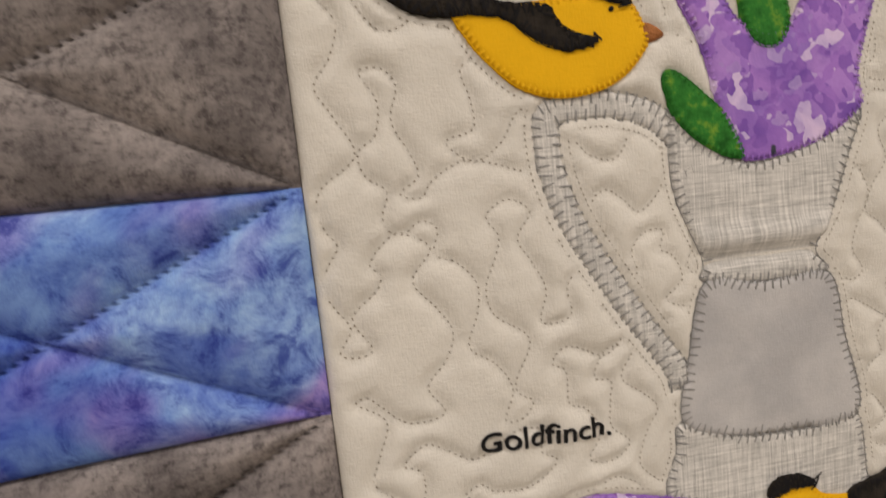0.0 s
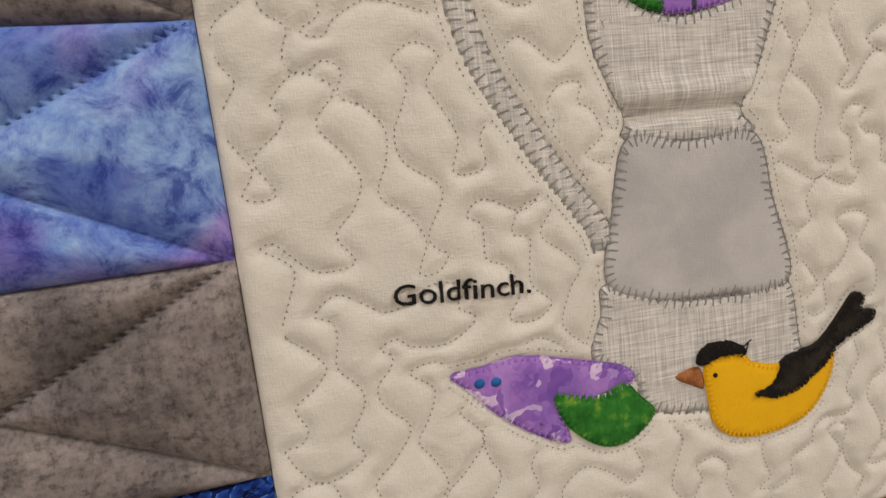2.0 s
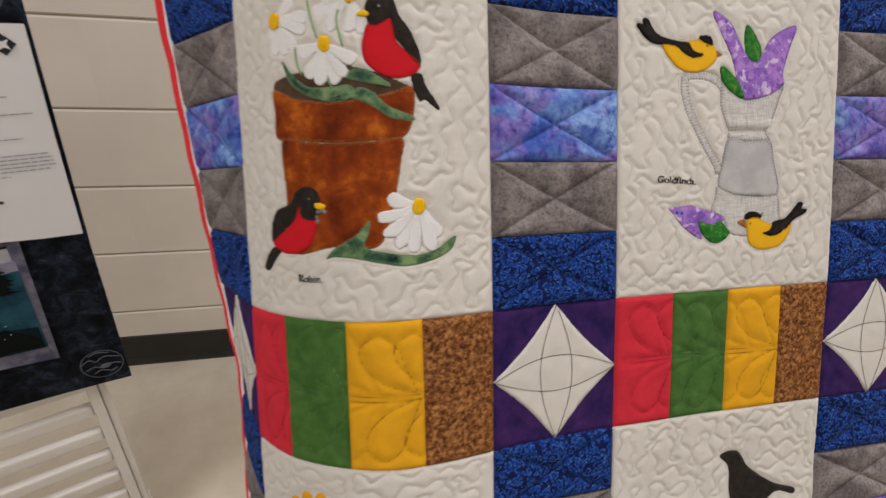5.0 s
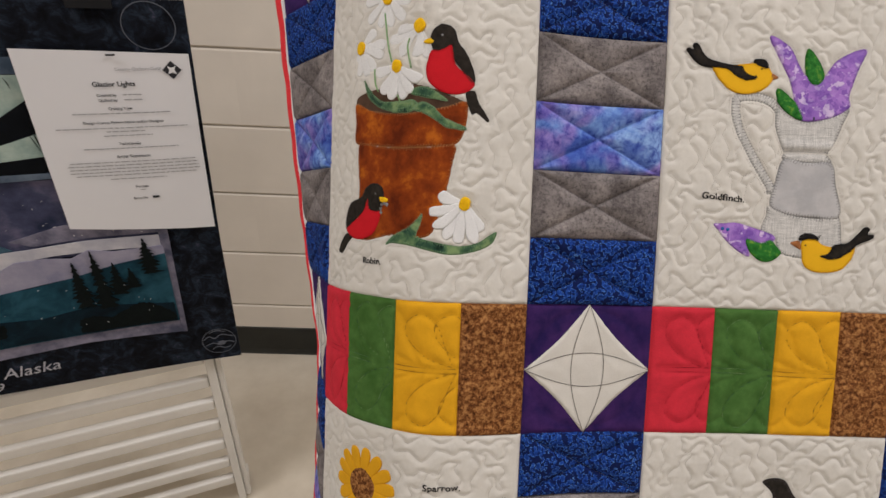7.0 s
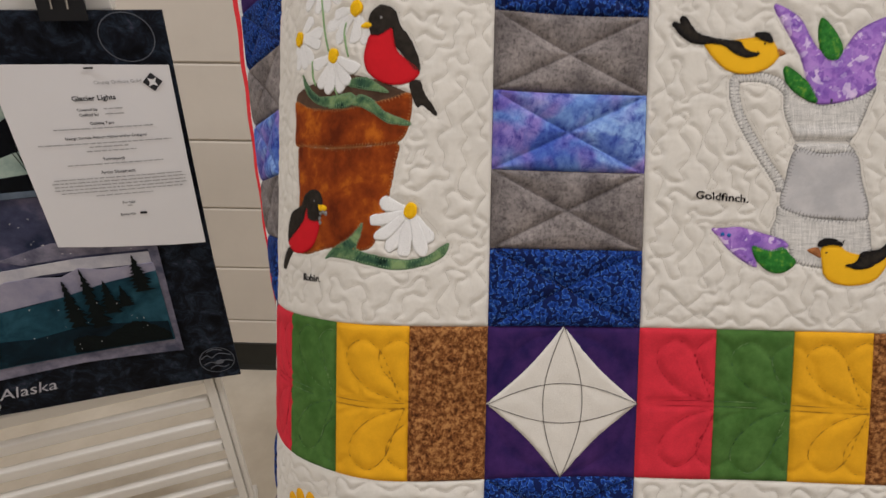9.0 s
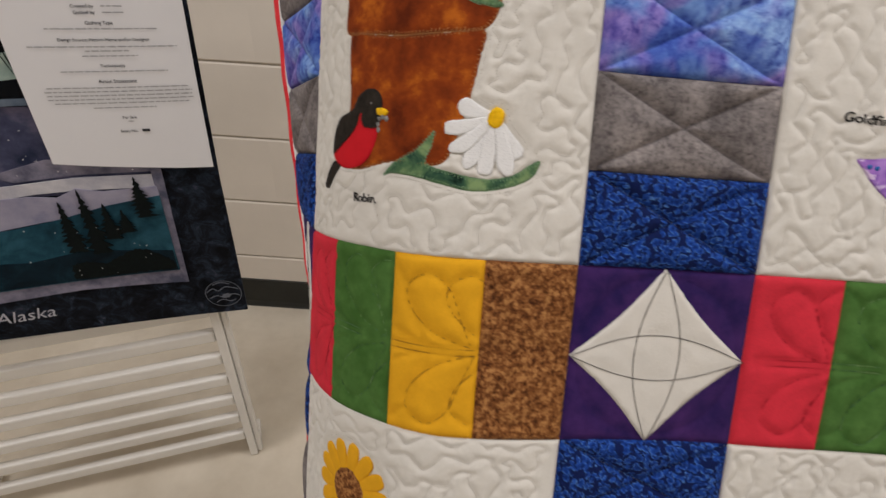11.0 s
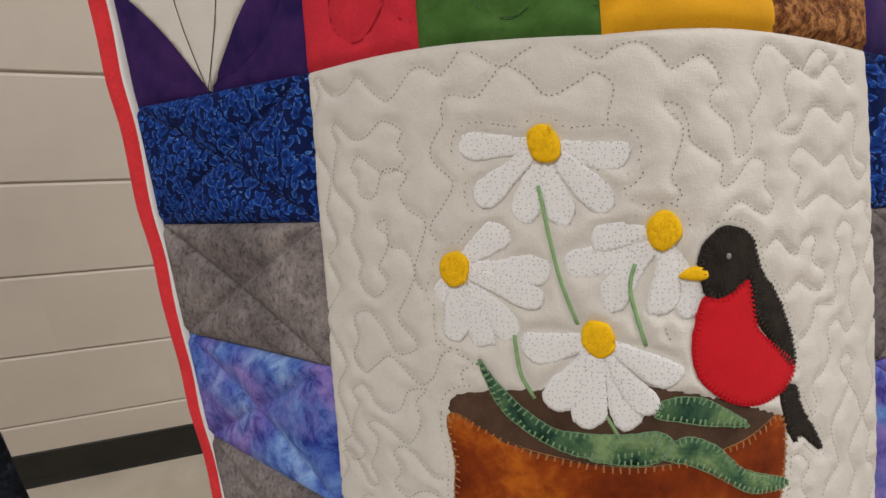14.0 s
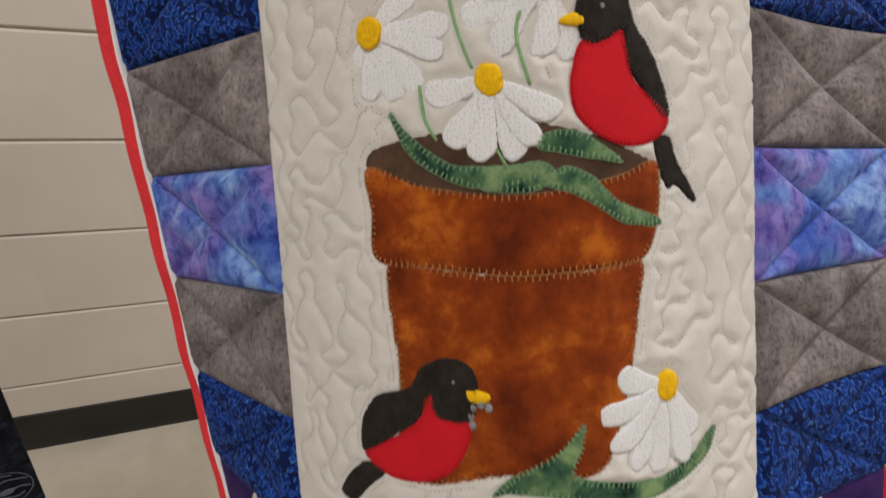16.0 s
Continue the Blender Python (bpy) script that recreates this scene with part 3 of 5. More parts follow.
def meander(u0, w0, seed, blocked):
    """One long wandering line that fills a block with rounded fingers and never crosses itself."""
    r = random.Random(seed)
    nx, ny, cx, cy = 10, 12, 0.8, 10 / 12
    cells = []
    for i in range(nx):
        for j in range(ny):
            q = np.array([(u0 + (i + a) * cx, w0 + (j + b) * cy) for a in (0.25, 0.75) for b in (0.25, 0.75)])
            if not blocked(q).all():
                cells.append((i, j))
    have = set(cells)
    ways = [((i, j), (i + a, j + b)) for i, j in cells for a, b in ((1, 0), (0, 1)) if (i + a, j + b) in have]
    r.shuffle(ways)
    root = {c: c for c in cells}

    def top(c):
        while root[c] != c:
            root[c] = root[root[c]]
            c = root[c]
        return c

    links = collections.defaultdict(set)

    def join(a, b, on=True):
        for p, q in ((a, b), (b, a)):
            (links[p].add if on else links[p].discard)(q)

    for i, j in cells:
        ring = [(2 * i, 2 * j), (2 * i + 1, 2 * j), (2 * i + 1, 2 * j + 1), (2 * i, 2 * j + 1)]
        for a, b in zip(ring, ring[1:] + ring[:1]):
            join(a, b)
    for (i, j), (k, m) in ways:
        a, b = top((i, j)), top((k, m))
        if a == b:
            continue
        root[a] = b
        if k > i:
            p = [(2 * i + 1, 2 * j), (2 * i + 1, 2 * j + 1), (2 * k, 2 * m), (2 * k, 2 * m + 1)]
        else:
            p = [(2 * i, 2 * j + 1), (2 * i + 1, 2 * j + 1), (2 * k, 2 * m), (2 * k + 1, 2 * m)]
        join(p[0], p[1], False)
        join(p[2], p[3], False)
        join(p[0], p[2])
        join(p[1], p[3])
    loops, left = [], set(links)
    while left:
        at = min(left)
        loop, before = [at], None
        left.discard(at)
        while True:
            ahead = [q for q in sorted(links[at]) if q != before and q in left]
            if not ahead:
                break
            before, at = at, ahead[0]
            left.discard(at)
            loop.append(at)
        pts = []
        for i, j in loop:
            x, y = (i + 0.5) * cx / 2, (j + 0.5) * cy / 2
            dx = 0.16 * math.sin(1.3 * y + seed) + 0.13 * math.sin(2.7 * x + 1.9 * y + 2 * seed) + r.uniform(-0.09, 0.09)
            dy = 0.16 * math.sin(1.5 * x + 2 * seed) + 0.13 * math.sin(2.3 * y - 1.7 * x + seed) + r.uniform(-0.09, 0.09)
            pts.append((u0 + min(max(x + dx, 0.14), 7.86), w0 + min(max(y + dy, 0.14), 9.86)))
        wavy = []
        for n, (a, b) in enumerate(zip(pts, pts[1:] + pts[:1])):
            k = r.uniform(0.16, 0.40) * (1 if n % 2 else -1)
            wavy += [a, ((a[0] + b[0]) / 2 - k * (b[1] - a[1]), (a[1] + b[1]) / 2 + k * (b[0] - a[0]))]
        loops.append(smooth_line(wavy, True, 5))
    return loops


def block(u0, w0, seed, name_label, shapes):
    """The plain ground of a block. shapes: the outlines that the quilting keeps clear of."""
    rims = [np.asarray(s, float) for s in shapes]
    edge = Nearest(np.concatenate([along(s, 0.03)[0] for s in rims]))

    def clear(u, w):
        d = edge.far(u, w)
        p = np.c_[u, w]
        for s in rims:
            near = ((p >= s.min(0)) & (p <= s.max(0))).all(1)
            if near.any():
                hit = np.zeros(len(p), bool)
                hit[near] = inside(p[near], s)
                d = np.where(hit, 0.0, d)
        return d

    loops = meander(u0, w0, seed, lambda q: clear(q[:, 0], q[:, 1]) < 0.12)
    pts, dirs = map(np.concatenate, zip(*[along(p, 0.060) for p in loops]))
    fine = np.concatenate([along(p, 0.02)[0] for p in loops])
    echo, turn = [], []
    for s in rims:
        q, d = along(s, 0.060)
        d = d / (np.linalg.norm(d, axis=1)[:, None] + 1e-9)
        area = np.sum(s[:, 0] * np.roll(s[:, 1], -1) - s[:, 1] * np.roll(s[:, 0], -1))
        echo.append(q + 0.075 * np.c_[d[:, 1], -d[:, 0]] * (1 if area > 0 else -1))
        turn.append(d)
    echo, turn = np.concatenate(echo), np.concatenate(turn)
    out = echo + 2.2 * (echo - np.concatenate([along(s, 0.060)[0] for s in rims]))
    ok = (clear(echo[:, 0], echo[:, 1]) > 0.062) & (clear(out[:, 0], out[:, 1]) > 0.17)
    echo, turn = echo[ok], turn[ok]
    ok = clear(pts[:, 0], pts[:, 1]) > 0.12
    pts, dirs = np.r_[pts[ok], echo], np.r_[dirs[ok], turn]
    fine = fine[clear(fine[:, 0], fine[:, 1]) > 0.12]
    line = Nearest(np.r_[fine, echo])

    def height(u, w):
        e = np.minimum(np.minimum(u - u0, u0 + 8 - u), np.minimum(w - w0, w0 + 10 - w))
        d = np.minimum(np.minimum(line.far(u, w), np.maximum(e, 0)), clear(u, w))
        s = np.clip(d / 0.22, 0, 1)
        full = 0.8 + 0.2 * np.sin(2.1 * u + 1.3 * w + seed) * np.sin(1.7 * w - 0.9 * u)
        pucker = np.sin(17 * u + 5 * np.sin(4.3 * w + seed)) * np.sin(15 * w + 4 * np.sin(5.1 * u))
        return 0.092 * full * np.sqrt(1 - (1 - s) ** 2) + 0.0085 * pucker * (1 - 0.6 * s) * np.clip(d / 0.05, 0, 1)

    ob = sheet("quilt_block", u0, u0 + 8, w0, w0 + 10, height, CREAM, quilt, name_label, 0.045)
    ok = (pts[:, 0] > u0 + 0.1) & (pts[:, 0] < u0 + 7.9) & (pts[:, 1] > w0 + 0.1) & (pts[:, 1] < w0 + 9.9)
    # stitch dots carry the shade of the needle holes in their colour
    dashes("quilting_stitches", pts[ok], dirs[ok], 0.021, 0.012, height, SHADETHREAD, ob, "fine meandering machine stitches, darkened for the shade in their holes", 0.004)
    return ob, height


# outlines of the sewn-on shapes, in inches across and up
POT_INSIDE = [(-9.86, -0.27), (-9.87, 0.04), (-9.43, 0.18), (-8.34, 0.31), (-7.62, 0.32), (-6.95, 0.14), (-6.09, -0.2), (-6.12, -0.37), (-7.05, -0.61), (-8.06, -0.72), (-9.18, -0.65)]
POT_RIM = [(-9.89, -0.14), (-9.02, -0.42), (-8.05, -0.52), (-7.39, -0.49), (-6.67, -0.36), (-6.07, -0.21), (-6.1, -0.98), (-6.37, -1.42), (-7.08, -1.49), (-8.07, -1.51), (-8.94, -1.44), (-9.84, -1.35), (-9.88, -0.73)]
POT_BODY = [(-9.69, -1.38), (-8.94, -1.45), (-8.07, -1.52), (-7.08, -1.5), (-6.37, -1.44), (-6.42, -1.99), (-6.55, -2.7), (-6.78, -3.54), (-7.1, -4.1), (-8.22, -4.1), (-9.58, -4.26), (-9.63, -2.83)]
ROBIN1_BACK = [(-7.07, 1.82), (-6.88, 1.95), (-6.64, 1.93), (-6.46, 1.76), (-6.36, 1.46), (-6.12, 1.16), (-5.91, 0.7), (-5.86, 0.37), (-6.02, 0.39), (-6.24, 0.67), (-6.49, 1.01), (-6.55, 1.38), (-6.78, 1.27), (-7.05, 1.23), (-7.13, 1.42), (-7.15, 1.66)]
ROBIN1_BREAST = [(-6.59, 1.39), (-6.89, 1.22), (-7.11, 1.24), (-7.22, 0.95), (-7.26, 0.65), (-7.16, 0.34), (-6.84, 0.09), (-6.46, -0.0), (-6.09, 0.08), (-5.88, 0.27), (-5.95, 0.44), (-6.41, 0.81), (-6.5, 1.13)]
ROBIN1_TAIL = [(-6.09, 0.08), (-5.84, 0.1), (-5.75, -0.17), (-5.41, -0.68), (-5.5, -0.71), (-5.77, -0.5), (-5.91, -0.54), (-6.06, -0.19)]
ROBIN1_BEAK = [(-7.37, 1.48), (-7.22, 1.57), (-7.07, 1.53), (-7.07, 1.43), (-7.23, 1.43)]
ROBIN1_EYE = (-6.83, 1.65)
ROBIN2_BACK = [(-10.3, -3.98), (-10.26, -3.56), (-9.99, -3.19), (-9.5, -3.02), (-9.28, -2.71), (-8.93, -2.58), (-8.64, -2.67), (-8.55, -2.95), (-8.6, -3.25), (-8.72, -3.41), (-8.94, -3.4), (-9.13, -3.34), (-9.27, -3.09), (-9.36, -3.41), (-9.71, -3.65), (-10.1, -3.93)]
ROBIN2_BREAST = [(-9.19, -3.08), (-9.09, -3.34), (-8.9, -3.41), (-8.68, -3.42), (-8.71, -3.71), (-8.94, -4.08), (-9.34, -4.27), (-9.84, -4.28), (-10.26, -4.05), (-10.04, -3.88), (-9.62, -3.64), (-9.32, -3.36)]
ROBIN2_TAIL = [(-10.32, -4.19), (-9.93, -4.22), (-10.25, -4.53), (-10.54, -4.81), (-10.8, -4.7)]
ROBIN2_BEAK = [(-8.7, -2.96), (-8.41, -3.02), (-8.44, -3.13), (-8.67, -3.13)]
ROBIN2_EYE = (-8.86, -2.88)
D1 = [(-8.65, 2.89), (-9.59, 2.87), (-7.77, 2.78), (-9.43, 2.26), (-8.91, 2.05), (-8.49, 2.03), (-8.0, 2.22)]
D3 = [(-9.72, 1.54), (-9.07, 1.99), (-8.64, 1.55), (-8.72, 1.21), (-9.08, 0.81), (-9.37, 0.67), (-9.78, 0.69), (-9.89, 1.11)]
D2 = [(-7.51, 1.96), (-8.52, 1.61), (-8.11, 1.15), (-7.6, 1.07), (-7.25, 1.01), (-8.24, 1.87)]
D4 = [(-8.21, 0.85), (-9.02, 0.75), (-8.75, 0.07), (-8.41, -0.13), (-7.94, -0.09), (-7.65, 0.05), (-7.4, 0.42)]
D5 = [(-6.02, -3.11), (-6.8, -2.88), (-7.04, -3.39), (-6.9, -3.81), (-6.59, -4.14), (-6.18, -4.28), (-5.71, -4.25), (-5.48, -3.91)]
LEAFA = [(-9.5, 0.55), (-9.27, 0.26), (-8.78, -0.12), (-8.3, -0.17), (-7.77, -0.16), (-7.64, -0.31), (-8.25, -0.44), (-8.73, -0.36), (-9.22, -0.06), (-9.42, 0.27)]
LEAFB = [(-7.59, 0.19), (-7.22, 0.2), (-6.88, 0.02), (-6.62, -0.19), (-7.03, -0.14), (-7.43, -0.05), (-7.69, 0.03)]
LEAFC = [(-7.65, -0.41), (-7.38, -0.22), (-7.04, -0.34), (-6.68, -0.67), (-6.09, -0.91), (-6.13, -1.01), (-6.61, -0.95), (-7.05, -0.68), (-7.32, -0.53)]
LEAFM = [(-8.38, -0.44), (-8.04, -0.21), (-7.64, -0.14), (-7.48, -0.32), (-7.72, -0.49), (-8.12, -0.49)]
LEAFD = [(-8.44, -4.39), (-8.15, -4.09), (-7.6, -3.77), (-7.25, -3.42), (-7.27, -3.77), (-7.37, -4.09), (-6.84, -4.25), (-6.13, -4.34), (-5.58, -4.22), (-5.26, -4.0), (-5.05, -3.9), (-5.18, -4.23), (-5.64, -4.47), (-6.37, -4.6), (-7.06, -4.49), (-7.71, -4.36), (-8.22, -4.33)]
STEM1 = [(-8.73, 2.46), (-8.58, 1.55), (-8.41, 1.0)]
STEM2 = [(-7.81, 1.64), (-7.87, 1.35), (-7.74, 0.78)]
STEM3 = [(-9.08, 0.84), (-9.04, 0.43), (-8.9, 0.16)]
STEM4 = [(-8.25, 0.18), (-8.04, -0.21)]
STEM5 = [(-8.49, 0.54), (-8.6, 0.08)]
JUG_TOP = [(3.49, 0.37), (3.47, 0.08), (3.53, -0.45), (3.81, -1.1), (3.81, -1.33), (4.52, -1.42), (5.28, -1.4), (5.15, -1.15), (5.37, -0.75), (5.59, -0.18), (5.74, 0.27), (5.18, -0.01), (4.44, -0.17), (3.87, 0.07)]
JUG_BAND = [(3.83, -1.33), (4.52, -1.41), (5.28, -1.4), (5.48, -2.11), (5.66, -3.04), (4.74, -3.1), (3.91, -3.0), (3.49, -2.76), (3.59, -2.12)]
JUG_BASE = [(3.49, -2.77), (4.28, -3.04), (5.1, -3.1), (5.64, -3.03), (5.8, -3.77), (5.83, -4.24), (4.83, -4.38), (3.9, -4.23), (3.7, -3.81), (3.27, -3.53), (3.4, -3.08)]
JUG_HANDLE = [(3.78, -0.22), (3.62, 0.10), (3.33, 0.36), (2.98, 0.48), (2.64, 0.51), (2.27, 0.45), (2.22, 0.2), (2.27, -0.16), (2.43, -0.6), (2.74, -1.13), (3.08, -1.65), (3.43, -2.15), (3.51, -2.4)]
LILAC_TOP = [(3.17, 2.32), (3.78, 2.06), (4.12, 1.51), (4.37, 1.19), (4.84, 1.12), (5.28, 1.69), (5.88, 2.02), (6.22, 2.03), (5.98, 1.47), (5.72, 0.67), (5.74, 0.3), (5.18, -0.03), (4.44, -0.16), (4.24, -0.02), (4.02, 0.5), (3.84, 1.09)]
LLEAF1 = [(4.36, 2.02), (4.66, 1.76), (4.91, 1.28), (4.77, 0.96), (4.45, 1.03), (4.31, 1.51)]
LLEAF2 = [(3.47, 0.77), (3.63, 0.74), (3.9, 0.53), (4.14, 0.3), (4.32, -0.09), (4.12, -0.09), (3.81, 0.08), (3.57, 0.31), (3.46, 0.59)]
GF1_BODY = [(3.3, 1.12), (3.22, 0.91), (3.0, 0.72), (2.7, 0.61), (2.33, 0.59), (1.99, 0.7), (1.74, 0.91), (1.56, 1.13), (1.45, 1.39), (1.97, 1.41), (2.61, 1.5), (3.06, 1.51)]
GF1_WING = [(0.66, 1.72), (0.60, 1.86), (0.82, 1.83), (0.79, 1.98), (0.94, 1.99), (1.24, 1.60), (1.94, 1.44), (2.3, 1.41), (2.47, 1.2), (2.79, 1.08), (2.51, 0.99), (2.19, 1.08), (1.83, 1.32), (1.09, 1.37)]
GF1_CAP = [(2.74, 1.55), (3.06, 1.54), (3.16, 1.32), (2.86, 1.38)]
GF1_BEAK = [(3.28, 1.23), (3.49, 1.11), (3.22, 1.03)]
GF2_BODY = [(4.54, -3.85), (4.72, -3.76), (5.0, -3.78), (5.17, -3.91), (5.57, -3.99), (6.1, -3.89), (6.25, -3.99), (6.17, -4.31), (5.86, -4.66), (5.33, -4.78), (4.89, -4.72), (4.65, -4.53), (4.56, -4.18)]
GF2_WING = [(5.13, -4.27), (5.38, -4.19), (5.57, -3.92), (6.02, -3.84), (6.33, -3.57), (6.53, -3.35), (6.68, -3.37), (6.63, -3.56), (6.83, -3.55), (6.78, -3.68), (6.33, -3.87), (6.1, -4.09), (5.71, -4.32), (5.42, -4.36)]
GF2_CAP = [(4.45, -3.71), (4.63, -3.58), (4.94, -3.64), (5.04, -3.77), (4.79, -3.74), (4.48, -3.81)]
GF2_BEAK = [(4.18, -3.89), (4.47, -3.83), (4.53, -4.08), (4.39, -4.03)]
GF2_EYE = (4.65, -3.95)
GF1_EYE = (2.97, 1.28)
LILAC_LOW = [(1.75, -3.4), (2.07, -3.37), (2.48, -3.34), (3.14, -3.51), (3.61, -3.66), (3.7, -3.84), (3.36, -3.95), (2.86, -3.93), (2.94, -4.35), (2.58, -4.2), (2.19, -3.9), (1.93, -3.6)]
LLEAF3 = [(2.81, -3.8), (3.24, -3.92), (3.57, -3.83), (3.75, -4.01), (3.91, -4.22), (3.65, -4.46), (3.32, -4.49), (3.01, -4.28), (2.85, -4.05)]
T_GOLD = [(1.28, -2.62), (2.65, -2.71), (1.3, -2.42)]
T_ROBIN = [(-9.33, -5.02), (-8.56, -5.01), (-9.35, -4.79)]
T_CROWS = [(1.41, -12.88), (2.21, -12.91), (1.39, -12.56)]
T_SPARROW = [(-6.95, -11.73), (-5.82, -11.69), (-6.96, -11.52)]
CROW = [(3.97, -11.54), (4.64, -11.47), (5.14, -12.12), (6.12, -12.78), (7.05, -13.09), (7.0, -13.3), (6.27, -13.12), (5.49, -13.64), (4.8, -13.64), (4.41, -12.95), (4.34, -12.0)]
SUN = [(-9.14, -12.08), (-10.41, -12.01), (-9.94, -11.31), (-9.19, -10.79), (-8.63, -10.82), (-8.16, -11.11), (-7.77, -11.72)]


def petal(base, tip, width=0.36, rough=0.0, seed=0):
    a, b = np.array(base), np.array(tip)
    d = b - a
    n = np.array([-d[1], d[0]]) / np.linalg.norm(d)
    a = a + 0.16 * d
    d = b - a
    r = random.Random(seed)
    bow = r.uniform(-1, 1) * rough * 1.5
    return [tuple(a + (s + r.uniform(-1, 1) * rough * 0.25) * d + (k * (1 + r.uniform(-1, 1) * rough) + bow * math.sin(math.pi * s)) * n * width)
            for s, k in ((0, -0.2), (0.35, -0.36), (0.72, -0.48), (0.92, -0.36), (1.0, 0), (0.95, 0.32), (0.74, 0.5), (0.35, 0.38), (0, 0.2))]


def oval(c, a, b, turn=0.0, n=14):
    t = np.linspace(0, 2 * np.pi, n, endpoint=False)
    x, y = a * np.cos(t), b * np.sin(t)
    co, si = math.cos(turn), math.sin(turn)
    return [(c[0] + co * p - si * q, c[1] + si * p + co * q) for p, q in zip(x, y)]


def petal_heart(c, turn):
    """The uneven rounded patch in the middle of a daisy."""
    r = random.Random(int(turn * 1e6))
    return [(x + r.uniform(-0.012, 0.012), y + r.uniform(-0.012, 0.012)) for x, y in oval(c, 0.165, 0.205, -0.5 + turn * 0.9, 10)]


def band(line, width):
    p = smooth_line(line, False, 5)
    t = np.gradient(p, axis=0)
    t /= np.linalg.norm(t, axis=1)[:, None]
    n = np.c_[-t[:, 1], t[:, 0]] * width / 2
    return np.r_[p + n, (p - n)[::-1]]


def lettering(words, start, end, height, block_height, parent, label):
    """Embroidered writing along a line of the block."""
    cu = bpy.data.curves.new("lettering", "FONT")
    cu.body, cu.size, cu.offset, cu.resolution_u = words, 1.0, 0.004, 3
    tmp = new("lettering_source", cu)
    me = bpy.data.meshes.new_from_object(tmp.evaluated_get(bpy.context.evaluated_depsgraph_get()))
    bpy.data.objects.remove(tmp)
    co = np.array([v.co[:] for v in me.vertices])
    faces = [list(p.vertices) for p in me.polygons]
    bpy.data.meshes.remove(me)
    a, b = np.array(start, float), np.array(end, float)
    d = b - a
    run = np.linalg.norm(d)
    d /= run
    n = np.array([-d[1], d[0]])
    k = run / co[:, 0].max()
    p = a + (co[:, :1] * k) * d + (co[:, 1:2] * height / 0.72) * n
    hh = block_height(p[:, 0], p[:, 1]) + 0.022
    m = len(p)
    edge = {}
    for f in faces:
        for x, y in zip(f, f[1:] + f[:1]):
            edge[(x, y)] = True
    rim = [e for e in edge if (e[1], e[0]) not in edge]
    v = np.r_[quilt_point(p[:, 0], p[:, 1], hh), quilt_point(p[:, 0], p[:, 1], hh - 0.03)]
    f = faces + [(x, m + x, m + y, y) for x, y in rim]
    return raw("lettering", v, f, BLACKTHREAD, parent, label, False)


# -- robin block
DAISIES = [D1, D3, D2, D4, D5]
ROBIN_SHAPES = [smooth_line(s) for s in (POT_INSIDE, POT_RIM, POT_BODY, ROBIN1_BEAK, ROBIN1_BACK, ROBIN1_BREAST, ROBIN1_TAIL, ROBIN2_BACK, ROBIN2_BREAST, ROBIN2_TAIL, LEAFA, LEAFB, LEAFC, LEAFD)]
ROBIN_SHAPES += [smooth_line(petal(f[0], tip, 0.4), True, 2) for f in DAISIES for tip in f[1:]]
ROBIN_SHAPES += [np.array(oval(f[0], 0.2, 0.22)) for f in DAISIES]
ROBIN_SHAPES += [band(s, 0.07) for s in (STEM1, STEM2, STEM3)]
robin_block, robin_h = block(-12, -6, 11, "cream quilted block with robins and a flower pot", ROBIN_SHAPES)
p, ln = applique("pot_inside", POT_INSIDE, SOIL, robin_block, 0.0, "dark brown pot opening", fray=0.012)
p, ln = applique("pot_body", POT_BODY, CLAY, robin_block, 0.01, "terracotta hand-dyed flower pot")
blanket(ln, TANTHREAD, robin_block, 0.01, 0.085, 0.07)
for s in (STEM1, STEM2, STEM3, STEM4, STEM5):
    applique("flower_stem", band(s, 0.037), PALEGREEN, robin_block, 0.075, "pale green embroidered stem", True, 0.014)
p, ln = applique("pot_rim", POT_RIM, CLAY, robin_block, 0.03, "terracotta hand-dyed pot rim")
blanket(ln, TANTHREAD, robin_block, 0.03, 0.085, 0.07)
for k, s in enumerate((LEAFM, LEAFA, LEAFB, LEAFC, LEAFD)):
    p, ln = applique("leaf", s, LEAF, robin_block, 0.055 + 0.004 * k if k < 4 else 0.03, "green batik leaf", fray=0.005)
    blanket(ln, LEAFTHREAD, robin_block, 0.055 + 0.004 * k if k < 4 else 0.03, 0.07, 0.07)
random.seed(4)
